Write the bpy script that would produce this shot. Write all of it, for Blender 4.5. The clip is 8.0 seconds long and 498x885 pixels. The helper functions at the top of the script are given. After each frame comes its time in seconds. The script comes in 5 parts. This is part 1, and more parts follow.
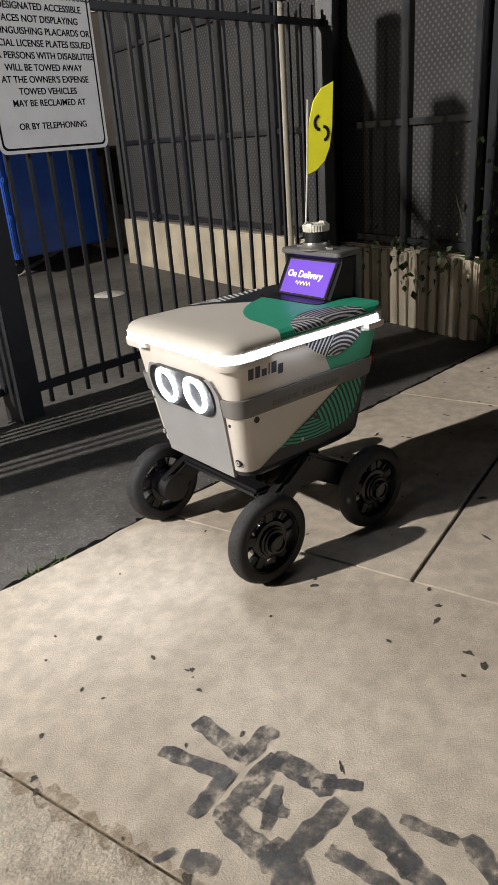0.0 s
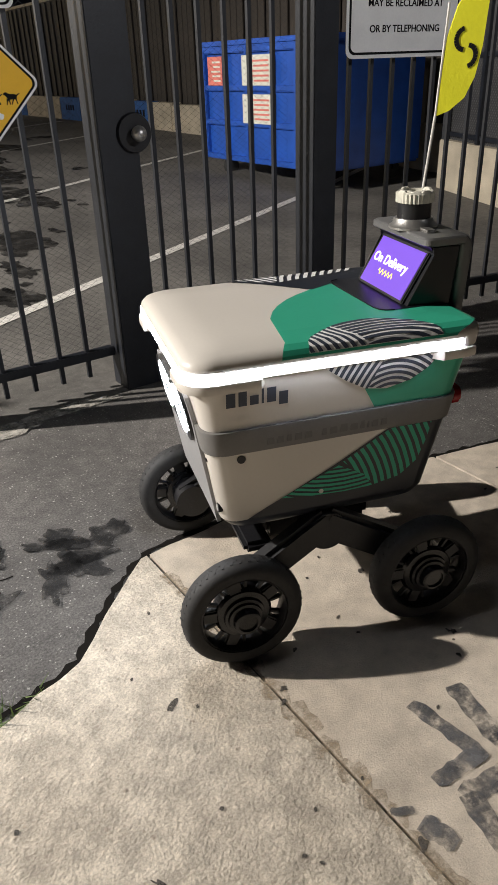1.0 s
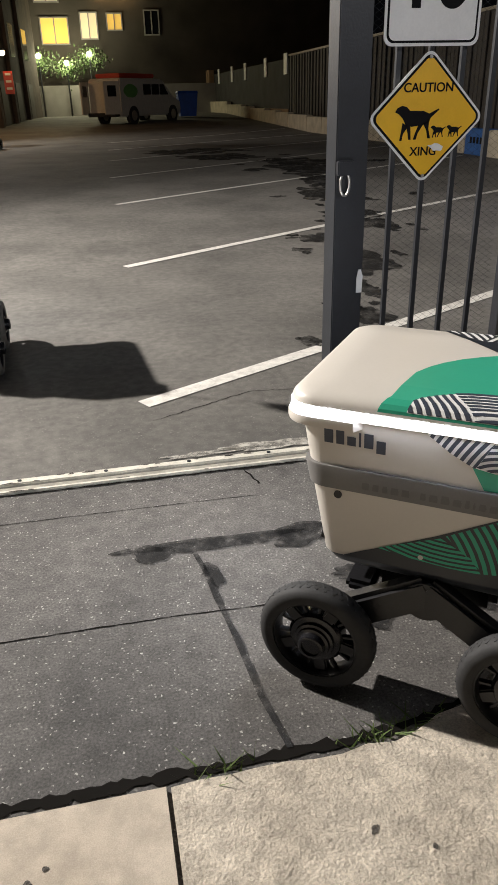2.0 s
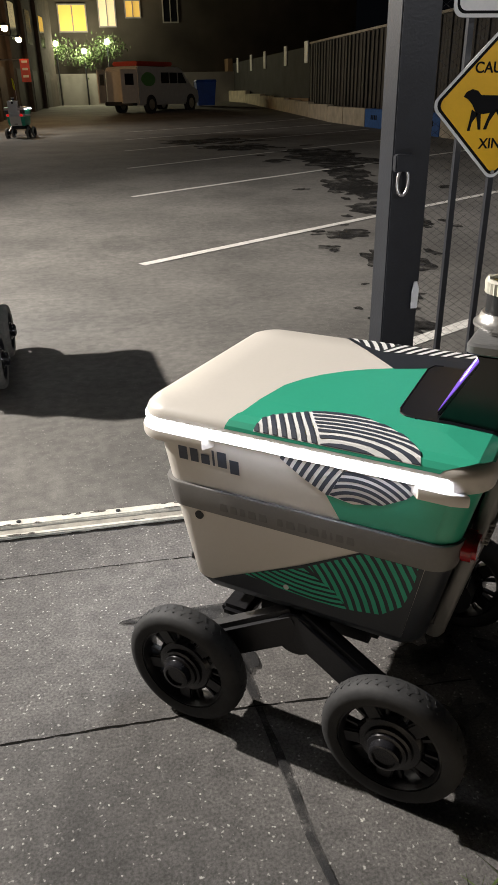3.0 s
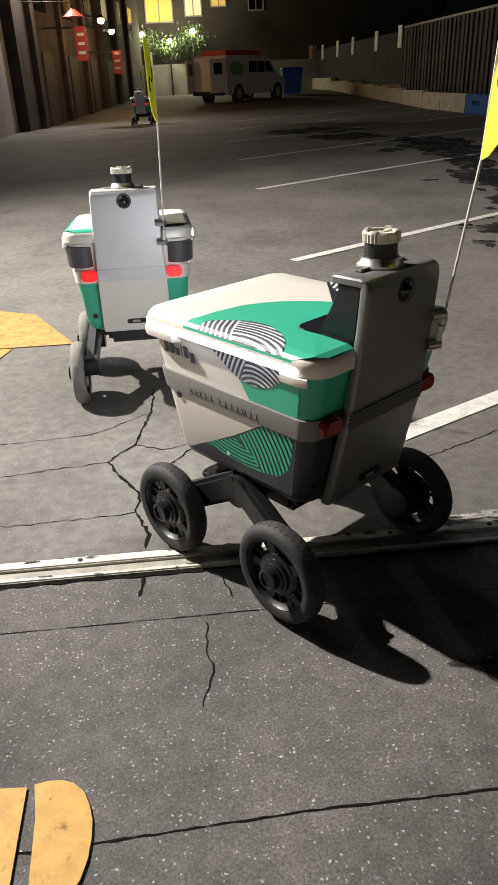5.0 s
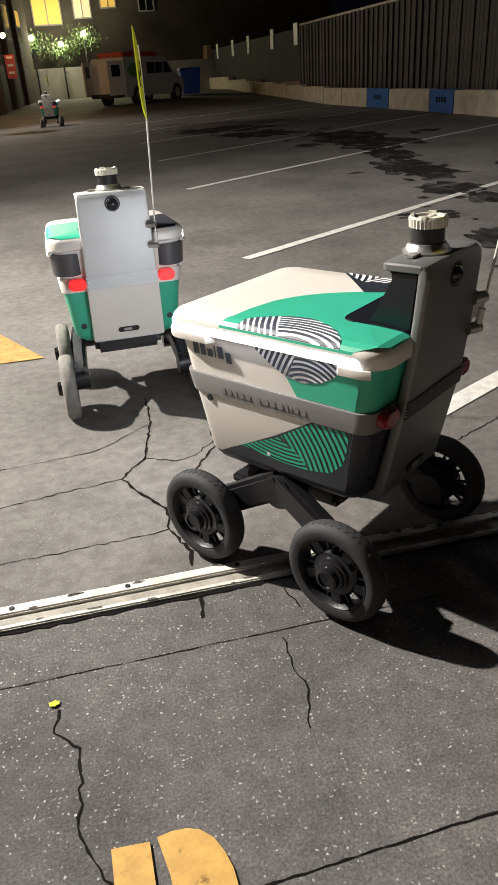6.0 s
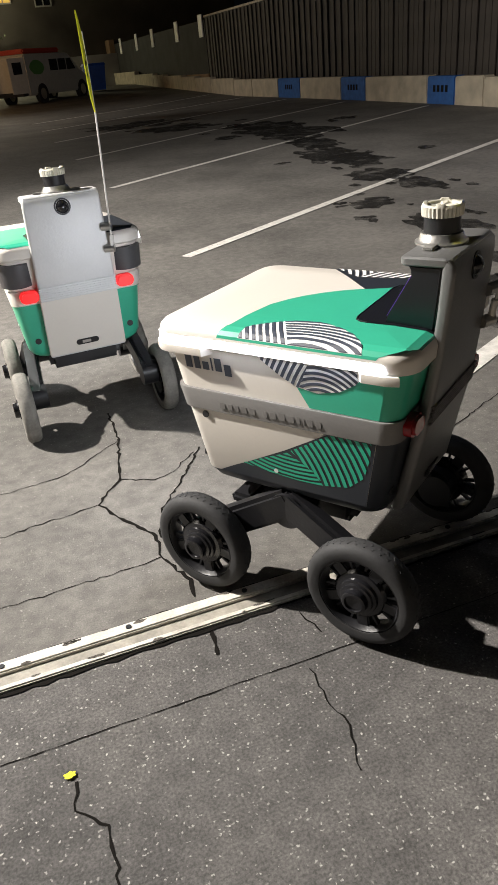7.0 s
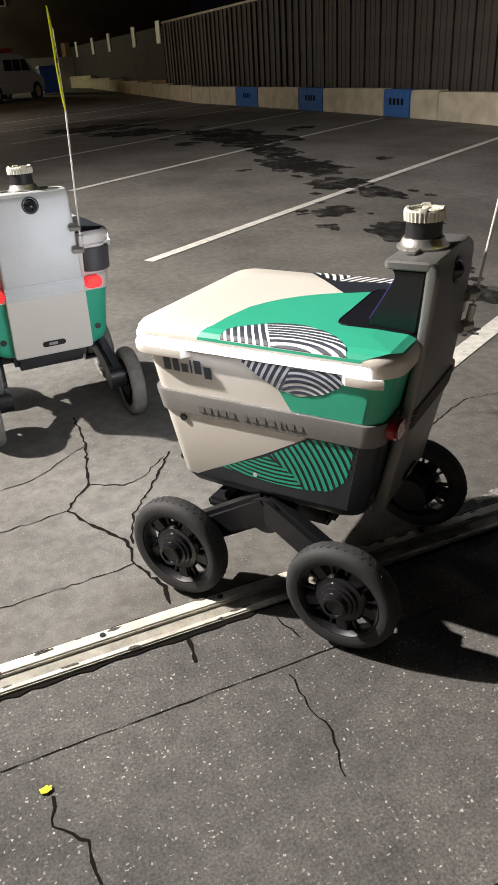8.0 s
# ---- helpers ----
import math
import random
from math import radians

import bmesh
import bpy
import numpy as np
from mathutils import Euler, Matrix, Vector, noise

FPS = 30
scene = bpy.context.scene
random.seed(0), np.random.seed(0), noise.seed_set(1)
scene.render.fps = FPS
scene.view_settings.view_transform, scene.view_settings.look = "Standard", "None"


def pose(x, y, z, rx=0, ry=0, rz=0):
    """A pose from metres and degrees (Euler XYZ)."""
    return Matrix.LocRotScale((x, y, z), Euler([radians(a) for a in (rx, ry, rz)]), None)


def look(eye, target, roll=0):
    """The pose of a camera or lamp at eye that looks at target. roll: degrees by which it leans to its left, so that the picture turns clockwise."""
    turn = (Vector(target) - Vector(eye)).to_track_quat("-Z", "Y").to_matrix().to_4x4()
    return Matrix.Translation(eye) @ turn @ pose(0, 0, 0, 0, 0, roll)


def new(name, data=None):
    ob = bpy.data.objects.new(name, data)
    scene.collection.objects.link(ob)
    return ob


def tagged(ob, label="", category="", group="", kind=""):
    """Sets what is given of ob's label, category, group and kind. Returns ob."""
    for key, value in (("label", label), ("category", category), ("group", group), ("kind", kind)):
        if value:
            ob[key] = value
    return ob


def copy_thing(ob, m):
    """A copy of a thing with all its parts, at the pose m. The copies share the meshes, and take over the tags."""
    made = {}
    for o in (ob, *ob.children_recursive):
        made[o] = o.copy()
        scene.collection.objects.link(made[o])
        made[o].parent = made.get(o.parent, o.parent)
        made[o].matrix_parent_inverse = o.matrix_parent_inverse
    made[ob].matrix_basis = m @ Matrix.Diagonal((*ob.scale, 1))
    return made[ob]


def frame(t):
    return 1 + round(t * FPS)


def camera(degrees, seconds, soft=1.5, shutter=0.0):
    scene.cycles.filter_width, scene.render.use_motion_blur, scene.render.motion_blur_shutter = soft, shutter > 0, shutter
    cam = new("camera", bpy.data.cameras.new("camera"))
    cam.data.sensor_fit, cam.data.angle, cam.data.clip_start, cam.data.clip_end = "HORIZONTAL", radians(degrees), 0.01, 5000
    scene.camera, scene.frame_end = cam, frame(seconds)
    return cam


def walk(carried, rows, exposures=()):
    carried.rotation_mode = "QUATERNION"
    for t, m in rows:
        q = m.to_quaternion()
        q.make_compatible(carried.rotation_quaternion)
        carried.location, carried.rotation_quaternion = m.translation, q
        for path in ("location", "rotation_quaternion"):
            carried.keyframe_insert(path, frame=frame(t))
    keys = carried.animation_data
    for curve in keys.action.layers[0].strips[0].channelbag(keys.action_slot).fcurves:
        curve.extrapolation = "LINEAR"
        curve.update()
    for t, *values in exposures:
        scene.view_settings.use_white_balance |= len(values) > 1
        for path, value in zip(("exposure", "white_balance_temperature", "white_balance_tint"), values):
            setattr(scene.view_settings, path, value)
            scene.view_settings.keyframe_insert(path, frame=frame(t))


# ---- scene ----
cam = camera(38.5, 8.0)
PATH = [
    (0, (0.29, -2.849, 1.304), (1.808, -1.817, 0.51), -4.4),
    (0.5, (0.339, -2.723, 1.289), (1.611, -1.457, 0.406), -3.6),
    (1, (0.259, -2.687, 1.283), (1.243, -1.219, 0.347), -2.1),
    (1.5, (-0.022, -2.677, 1.301), (0.626, -1.023, 0.382), -1.5),
    (2, (-0.168, -2.535, 1.326), (0.189, -0.768, 0.459), -1.4),
    (2.2, (-0.192, -2.439, 1.31), (0.08, -0.644, 0.472), -1.5),
    (3.3, (-0.147, -2.063, 1.304), (0.18, -0.321, 0.379), -1.0),
    (3.5, (-0.218, -2.047, 1.311), (0.067, -0.308, 0.365), -1.1),
    (4, (-0.499, -1.958, 1.336), (-0.308, -0.208, 0.386), -2.0),
    (4.5, (-0.671, -1.945, 1.361), (-0.544, -0.177, 0.436), -2.0),
    (5, (-0.822, -1.847, 1.338), (-0.682, -0.07, 0.431), -2.4),
    (6.3, (-1.276, -1.665, 1.323), (-0.858, 0.062, 0.404), -4.7),
    (6.5, (-1.313, -1.636, 1.319), (-0.869, 0.083, 0.399), -5.3),
    (7, (-1.312, -1.478, 1.317), (-0.777, 0.202, 0.373), -5.7),
    (7.5, (-1.288, -1.429, 1.309), (-0.656, 0.221, 0.372), -4.7),
    (8, (-1.362, -1.444, 1.305), (-0.707, 0.198, 0.369), -3.7),
]
walk(cam, [(t, look(eye, target, roll)) for t, eye, target, roll in PATH])

# ---- light ----
world = bpy.data.worlds.new("night")
scene.world = world
world.use_nodes = True
bg = world.node_tree.nodes["Background"]
bg.inputs["Color"].default_value = (0.55, 0.62, 0.8, 1)
bg.inputs["Strength"].default_value = 0.0022
scene.view_settings.exposure = 0.0


def lamp(name, kind, place, aim, power, colour, size=0.2, cone=150):
    data = bpy.data.lights.new(name, kind)
    data.energy, data.color = power, colour
    if kind == "AREA":
        data.shape, data.size = "DISK", size
    elif kind == "SPOT":
        data.spot_size, data.spot_blend, data.shadow_soft_size = radians(cone), 0.6, size
    else:
        data.shadow_soft_size = size
    ob = new(name, data)
    ob.matrix_world = look(place, aim)
    return ob


FLOOD = (-5.0, 3.0, 4.7)
lamp("flood_light", "SPOT", FLOOD, (-1.0, 0.6, 0), 5050, (1.0, 0.94, 0.87), 0.08)
# Unseen lamp, added to lift the far end of the yard.
lamp("yard_fill_light", "SPOT", (-4.3, 22.6, 5.0), (1.0, 17.5, 0), 900, (1.0, 0.95, 0.86), 0.15)
# Unseen spot, added only to brighten the signs and the fence.
lamp("sign_fill_light", "SPOT", (4.6, -11.0, 6.0), (2.8, 0.0, 3.6), 1500, (0.96, 0.96, 1.0), 0.2, 36)


# ---- materials ----
def mat(name, colour, rough=0.6, metal=0.0, vary=0.12, scale=8.0, bump=0.15, fine=120.0, spec=0.5):
    """A plain surface with stains at a coarse scale and grain at a fine one."""
    m = bpy.data.materials.new(name)
    m.use_nodes = True
    nt = m.node_tree
    b = nt.nodes["Principled BSDF"]
    b.inputs["Roughness"].default_value, b.inputs["Metallic"].default_value = rough, metal
    b.inputs["Specular IOR Level"].default_value = spec
    tc = nt.nodes.new("ShaderNodeTexCoord")
    n1, n2 = nt.nodes.new("ShaderNodeTexNoise"), nt.nodes.new("ShaderNodeTexNoise")
    n1.inputs["Scale"].default_value, n2.inputs["Scale"].default_value = scale, fine
    n1.inputs["Detail"].default_value, n2.inputs["Detail"].default_value = 6, 3
    for n in (n1, n2):
        nt.links.new(tc.outputs["Object"], n.inputs["Vector"])
    mix = nt.nodes.new("ShaderNodeMath")
    mix.operation = "MULTIPLY_ADD"
    nt.links.new(n2.outputs["Fac"], mix.inputs[0])
    mix.inputs[1].default_value = 0.45
    nt.links.new(n1.outputs["Fac"], mix.inputs[2])
    ramp = nt.nodes.new("ShaderNodeValToRGB")
    ramp.color_ramp.elements[0].position, ramp.color_ramp.elements[1].position = 0.45, 1.0
    ramp.color_ramp.elements[0].color = [c * (1 - vary) for c in colour] + [1]
    ramp.color_ramp.elements[1].color = [min(1, c * (1 + vary)) for c in colour] + [1]
    nt.links.new(mix.outputs[0], ramp.inputs["Fac"])
    nt.links.new(ramp.outputs["Color"], b.inputs["Base Color"])
    if bump:
        bp = nt.nodes.new("ShaderNodeBump")
        bp.inputs["Strength"].default_value, bp.inputs["Distance"].default_value = bump, 0.004
        nt.links.new(n2.outputs["Fac"], bp.inputs["Height"])
        nt.links.new(bp.outputs["Normal"], b.inputs["Normal"])
    return m


def glow(name, colour, strength):
    m = bpy.data.materials.new(name)
    m.use_nodes = True
    b = m.node_tree.nodes["Principled BSDF"]
    b.inputs["Base Color"].default_value = (*colour, 1)
    b.inputs["Emission Color"].default_value = (*colour, 1)
    b.inputs["Emission Strength"].default_value = strength
    return m


def ground_mat(name, dark, light, speck, stain, low=0.7, high=1.25, fine=210, chips=108, mid=0.2, relief=0.5):
    """Asphalt or concrete: patches, pale stone chips, dark stains, rough relief."""
    m = bpy.data.materials.new(name)
    m.use_nodes = True
    nt = m.node_tree
    b = nt.nodes["Principled BSDF"]
    b.inputs["Roughness"].default_value = 0.85
    tc = nt.nodes.new("ShaderNodeTexCoord")

    def tex(scale, detail):
        n = nt.nodes.new("ShaderNodeTexNoise")
        n.inputs["Scale"].default_value, n.inputs["Detail"].default_value, n.inputs["Roughness"].default_value = scale, detail, 0.62
        nt.links.new(tc.outputs["Object"], n.inputs["Vector"])
        return n

    def ramp(src, a, c, ca, cb):
        r = nt.nodes.new("ShaderNodeValToRGB")
        r.color_ramp.elements[0].position, r.color_ramp.elements[1].position = a, c
        r.color_ramp.elements[0].color, r.color_ramp.elements[1].color = (*ca, 1), (*cb, 1)
        nt.links.new(src, r.inputs["Fac"])
        return r

    def mixc(kind, fac, a, c):
        x = nt.nodes.new("ShaderNodeMix")
        x.data_type, x.blend_type = "RGBA", kind
        if hasattr(fac, "links"):
            nt.links.new(fac, x.inputs["Factor"])
        else:
            x.inputs["Factor"].default_value = fac
        nt.links.new(a, x.inputs["A"])
        nt.links.new(c, x.inputs["B"])
        return x.outputs["Result"]
    patch = ramp(tex(0.9, 8).outputs["Fac"], 0.35, 0.68, dark, light)
    grain = ramp(tex(fine, 5).outputs["Fac"], 0.36, 0.66, (low, low, low), (high, high, high))
    col = mixc("MULTIPLY", 0.8, patch.outputs["Color"], grain.outputs["Color"])
    blot = ramp(tex(19, 8).outputs["Fac"], 0.38, 0.62, (1 - mid, 1 - mid, 1 - mid), (1 + mid * 0.5, 1 + mid * 0.5, 1 + mid * 0.5))
    col = mixc("MULTIPLY", 1.0, col, blot.outputs["Color"])
    st = ramp(tex(3.1, 7).outputs["Fac"], 0.6, 0.72, (1, 1, 1), (stain, stain, stain))
    col = mixc("MULTIPLY", 0.7, col, st.outputs["Color"])
    vor = nt.nodes.new("ShaderNodeTexVoronoi")
    vor.inputs["Scale"].default_value = chips
    push, add = nt.nodes.new("ShaderNodeVectorMath"), nt.nodes.new("ShaderNodeVectorMath")
    push.operation, add.operation = "SCALE", "ADD"
    push.inputs["Scale"].default_value = 0.018
    nt.links.new(tex(75, 4).outputs["Color"], push.inputs[0])
    nt.links.new(push.outputs[0], add.inputs[0])
    nt.links.new(tc.outputs["Object"], add.inputs[1])
    nt.links.new(add.outputs[0], vor.inputs["Vector"])
    chip = ramp(vor.outputs["Distance"], 0.16, 0.32, (1, 1, 1), (0, 0, 0))
    pick = ramp(vor.outputs["Color"], 0.58, 0.9, (0, 0, 0), (1, 1, 1))
    both = mixc("MULTIPLY", 1.0, chip.outputs["Color"], pick.outputs["Color"])
    tone = nt.nodes.new("ShaderNodeRGB")
    tone.outputs[0].default_value = (*speck, 1)
    col = mixc("MIX", both, col, tone.outputs[0])
    nt.links.new(col, b.inputs["Base Color"])
    bp = nt.nodes.new("ShaderNodeBump")
    bp.inputs["Strength"].default_value, bp.inputs["Distance"].default_value = relief, 0.004 if relief < 0.6 else 0.007
    nt.links.new(tex(230 if relief < 0.6 else 85, 6).outputs["Fac"], bp.inputs["Height"])
    nt.links.new(bp.outputs["Normal"], b.inputs["Normal"])
    return m


ASPHALT = ground_mat("asphalt", (0.064, 0.061, 0.059), (0.163, 0.153, 0.145), (0.5, 0.485, 0.45), 0.5, 0.5, 1.5, 150, 98, 0.2)
YARD = ground_mat("worn_pale_asphalt", (0.088, 0.083, 0.076), (0.172, 0.162, 0.148), (0.24, 0.23, 0.21), 0.6, 0.78, 1.2, 190, 90, 0.22)
CONCRETE = ground_mat("sidewalk_concrete", (0.45, 0.385, 0.31), (0.73, 0.645, 0.54), (0.45, 0.4, 0.33), 0.62, 0.84, 1.12, 330, 108, 0.16)
ROUGHCON = ground_mat("worn_concrete", (0.48, 0.42, 0.34), (0.76, 0.68, 0.57), (0.3, 0.25, 0.2), 0.62, 0.7, 1.2, 200, 60, 0.24, 0.9)
TAR = mat("tar_stain", (0.024, 0.023, 0.022), 0.7, vary=0.4, spec=0.2)
SPRAY = mat("grey_spray_paint", (0.12, 0.12, 0.125), 0.8, vary=0.45, scale=14)
WET = mat("wet_asphalt", (0.03, 0.03, 0.031), 0.45, vary=0.4, scale=12)
CRACK = mat("crack_dirt", (0.01, 0.009, 0.008), 0.95, bump=0, spec=0.06)
LINE = mat("road_paint_white", (0.62, 0.6, 0.56), 0.7, vary=0.25, scale=20)
YELLOW = mat("road_paint_yellow", (0.52, 0.3, 0.07), 0.7, vary=0.2, scale=20)
RAILWORN = mat("worn_rail_steel", (0.3, 0.28, 0.24), 0.6, vary=0.35, scale=18)
YELLOWWORN = mat("worn_yellow_paint", (0.36, 0.2, 0.055), 0.8, vary=0.3, scale=12)
RAILPAINT = mat("rail_paint", (0.6, 0.57, 0.5), 0.5, vary=0.3, scale=15)
BLACKSTEEL = mat("black_painted_steel", (0.015, 0.017, 0.022), 0.45, vary=0.3, scale=10)
STEEL = mat("galvanised_steel", (0.45, 0.44, 0.42), 0.35, 0.8, vary=0.2)
SIGNWHITE = mat("sign_white", (0.86, 0.86, 0.85), 0.45, vary=0.06)
SIGNYELLOW = mat("sign_yellow", (0.92, 0.52, 0.015), 0.4, vary=0.05)
INK = mat("black_ink", (0.012, 0.012, 0.013), 0.85, bump=0, spec=0.1)
BINBLUE = mat("blue_dumpster_paint", (0.012, 0.08, 0.42), 0.5, vary=0.25, scale=4)
PAPER = mat("label_paper", (0.7, 0.7, 0.62), 0.7)
REDPAPER = mat("red_label", (0.7, 0.2, 0.16), 0.7)
BLOCK = mat("stained_concrete_block", (0.5, 0.44, 0.34), 0.85, vary=0.3, scale=3)
FARSCREEN = mat("far_dark_screen", (0.03, 0.03, 0.031), 0.8, vary=0.5, scale=1.5)
SCREEN = mat("dark_mesh_screen", (0.035, 0.035, 0.037), 0.7, vary=0.5, scale=2, fine=220)
BOARD = mat("dark_fence_boards", (0.05, 0.042, 0.036), 0.7, vary=0.45, scale=2)
KERBBLUE = mat("kerb_paint_blue", (0.02, 0.11, 0.36), 0.7, vary=0.3)
TAN = mat("tan_stucco", (0.3, 0.2, 0.12), 0.9, vary=0.3, scale=1.2)
BRICKDARK = mat("dark_brickwork", (0.06, 0.045, 0.036), 0.9, vary=0.5, scale=2)
STUCCO = mat("grey_stucco", (0.32, 0.31, 0.29), 0.9, vary=0.2, scale=1)
SHELL = mat("off_white_shell", (0.68, 0.64, 0.585), 0.32, vary=0.03, scale=3, bump=0.02)
GREEN = mat("mint_green_shell", (0.04, 0.4, 0.255), 0.35, vary=0.05, bump=0.02)
NAVY = mat("black_navy_shell", (0.02, 0.024, 0.032), 0.4, vary=0.1, bump=0.02)
STRIPEGREEN = mat("green_stripe", (0.025, 0.4, 0.25), 0.4, vary=0.05, bump=0)
GREYBAND = mat("grey_rubber_band", (0.18, 0.175, 0.17), 0.5, vary=0.08, bump=0.05)
# One aluminium in two tones, with shade and light put into the colour.
ALUSHADED = mat("shaded_aluminium", (0.17, 0.17, 0.17), 0.45, 0.4, vary=0.08)
ALULIT = mat("lit_pale_aluminium", (0.6, 0.6, 0.6), 0.5, 0.15, vary=0.05)
RUBBER = mat("tyre_rubber", (0.025, 0.025, 0.026), 0.75, vary=0.3, scale=25)
# A paler grey rubber than the first robot's tyres.
RUBBERGREY = mat("grey_tyre_rubber", (0.2, 0.19, 0.17), 0.85, vary=0.3, scale=25)
PLASTIC = mat("black_plastic", (0.011, 0.011, 0.013), 0.42, vary=0.2)
CLEAR = mat("clear_ring_plastic", (0.6, 0.58, 0.5), 0.2, vary=0.2, bump=0)
REDLIT = glow("lit_red_lens", (0.9, 0.015, 0.015), 0.55)
REDLENS = mat("red_lens", (0.28, 0.01, 0.012), 0.2, bump=0)
FLAGYELLOW = mat("yellow_flag_cloth", (0.8, 0.78, 0.02), 0.7, vary=0.06)
LETTER = mat("dark_letters", (0.045, 0.055, 0.08), 0.5, bump=0)
EMBOSS = mat("embossed_band_letters", (0.14, 0.135, 0.13), 0.5, bump=0)
LEAF = mat("ivy_leaf", (0.05, 0.085, 0.025), 0.6, vary=0.4)
GRASS = mat("weed_grass", (0.09, 0.14, 0.03), 0.7, vary=0.4)
GLASS = mat("dark_window_glass", (0.01, 0.011, 0.013), 0.08, bump=0)
VANWHITE = mat("van_white_paint", (0.55, 0.52, 0.46), 0.4, vary=0.1)
REDPAINT = mat("red_paint", (0.5, 0.05, 0.03), 0.5)
HUBBLACK = mat("glossy_black_plastic", (0.012, 0.012, 0.014), 0.22, vary=0.2, bump=0.03)
WELL = mat("satin_black_panel", (0.009, 0.01, 0.013), 0.3, vary=0.15, bump=0.02)
FRONTGREY = mat("front_panel_grey", (0.3, 0.3, 0.31), 0.45, vary=0.06, bump=0.03)
CORNERGREY = mat("dark_grey_shell", (0.06, 0.06, 0.065), 0.4)
FLAGPOLE = mat("pale_fibreglass", (0.62, 0.6, 0.56), 0.4, vary=0.1, bump=0)
LED = glow("white_led", (0.84, 0.89, 1.0), 30)
EYE = glow("headlight_ring", (0.88, 0.93, 1.0), 170)
SCREENGLOW = glow("purple_display", (0.09, 0.035, 0.33), 1.3)
SCREENTEXT = glow("display_letters", (0.9, 0.9, 0.95), 1.2)
SCREENYELLOW = glow("display_wave", (0.9, 0.8, 0.1), 1.0)
WARM = glow("warm_lamp_glass", (1.0, 0.62, 0.25), 40)
FLOODGLASS = glow("flood_lamp_glass", (1.0, 0.93, 0.8), 30)
COOLGLOBE = glow("garden_lamp_glass", (1.0, 0.95, 0.65), 40)
WINLIT = glow("lit_window", (0.9, 0.55, 0.12), 0.5)
WINPALE = glow("pale_lit_window", (0.8, 0.66, 0.42), 0.5)


# ---- mesh helpers ----
def patchy(m, scale, lo, hi):
    """Lets a stain thin out in flecks."""
    nt = m.node_tree
    tc, n, r = nt.nodes.new("ShaderNodeTexCoord"), nt.nodes.new("ShaderNodeTexNoise"), nt.nodes.new("ShaderNodeValToRGB")
    n.inputs["Scale"].default_value, n.inputs["Detail"].default_value, n.inputs["Roughness"].default_value = scale, 8, 0.7
    nt.links.new(tc.outputs["Object"], n.inputs["Vector"])
    r.color_ramp.elements[0].position, r.color_ramp.elements[1].position = lo, hi
    nt.links.new(n.outputs["Fac"], r.inputs["Fac"])
    nt.links.new(r.outputs["Color"], nt.nodes["Principled BSDF"].inputs["Alpha"])


def perforated(m, pitch):
    """Rows of pale dots, light through a screen's holes put into colour, along its length and height."""
    nt = m.node_tree
    b = nt.nodes["Principled BSDF"]
    old = b.inputs["Base Color"].links[0].from_socket
    tc, sep = nt.nodes.new("ShaderNodeTexCoord"), nt.nodes.new("ShaderNodeSeparateXYZ")
    nt.links.new(tc.outputs["Object"], sep.inputs[0])
    waves = []
    for axis in ("X", "Z"):
        k, w = nt.nodes.new("ShaderNodeMath"), nt.nodes.new("ShaderNodeMath")
        k.operation, w.operation = "MULTIPLY", "SINE"
        k.inputs[1].default_value = 2 * math.pi / pitch
        nt.links.new(sep.outputs[axis], k.inputs[0])
        nt.links.new(k.outputs[0], w.inputs[0])
        waves.append(w)
    p, r, x = nt.nodes.new("ShaderNodeMath"), nt.nodes.new("ShaderNodeValToRGB"), nt.nodes.new("ShaderNodeMix")
    p.operation = "MULTIPLY"
    for i, w in enumerate(waves):
        nt.links.new(w.outputs[0], p.inputs[i])
    nt.links.new(p.outputs[0], r.inputs["Fac"])
    r.color_ramp.elements[0].position, r.color_ramp.elements[1].position = 0.35, 0.6
    x.data_type = "RGBA"
    nt.links.new(r.outputs["Color"], x.inputs["Factor"])
    nt.links.new(old, x.inputs["A"])
    x.inputs["B"].default_value = (0.085, 0.085, 0.088, 1)
    nt.links.new(x.outputs["Result"], b.inputs["Base Color"])


perforated(SCREEN, 0.045)
patchy(SPRAY, 22, 0.36, 0.72)
patchy(WET, 16, 0.34, 0.72)
patchy(TAR, 4.5, 0.34, 0.7)
patchy(LINE, 30, 0.22, 0.4)
patchy(YELLOW, 30, 0.2, 0.4)
patchy(YELLOWWORN, 26, 0.24, 0.46)
SAND = mat("joint_sand", (0.33, 0.26, 0.18), 0.95, vary=0.3, scale=30, fine=300)
patchy(SAND, 40, 0.4, 0.72)
CEMENT = mat("crumbled_cement", (0.4, 0.38, 0.34), 0.95, vary=0.3, scale=20, fine=200)
patchy(CEMENT, 24, 0.36, 0.6)
GUM = mat("gum_stain", (0.08, 0.07, 0.06), 0.85, vary=0.4)
patchy(GUM, 90, 0.3, 0.55)


def gz(y):
    """Height of the ground: level at the gate, rising gently into the yard."""
    z = 0.24 * (1 - math.exp(-(y - 4) / 5)) if y > 4 else 0.0
    return z + (0.026 * (y - 24) if y > 24 else 0.0)


def mesh(bm, name, material, smooth=False):
    me = bpy.data.meshes.new(name)
    bmesh.ops.recalc_face_normals(bm, faces=bm.faces)
    bm.to_mesh(me)
    bm.free()
    for m in (material if isinstance(material, (list, tuple)) else [material]):
        me.materials.append(m)
    if smooth:
        for p in me.polygons:
            p.use_smooth = True
        me.set_sharp_from_angle(angle=radians(38))
    return me


def part(name, bm, material, parent=None, label="", smooth=True):
    ob = new(name, mesh(bm, name, material, smooth))
    if parent:
        ob.parent = parent
    if label:
        ob["label"] = label
    return ob


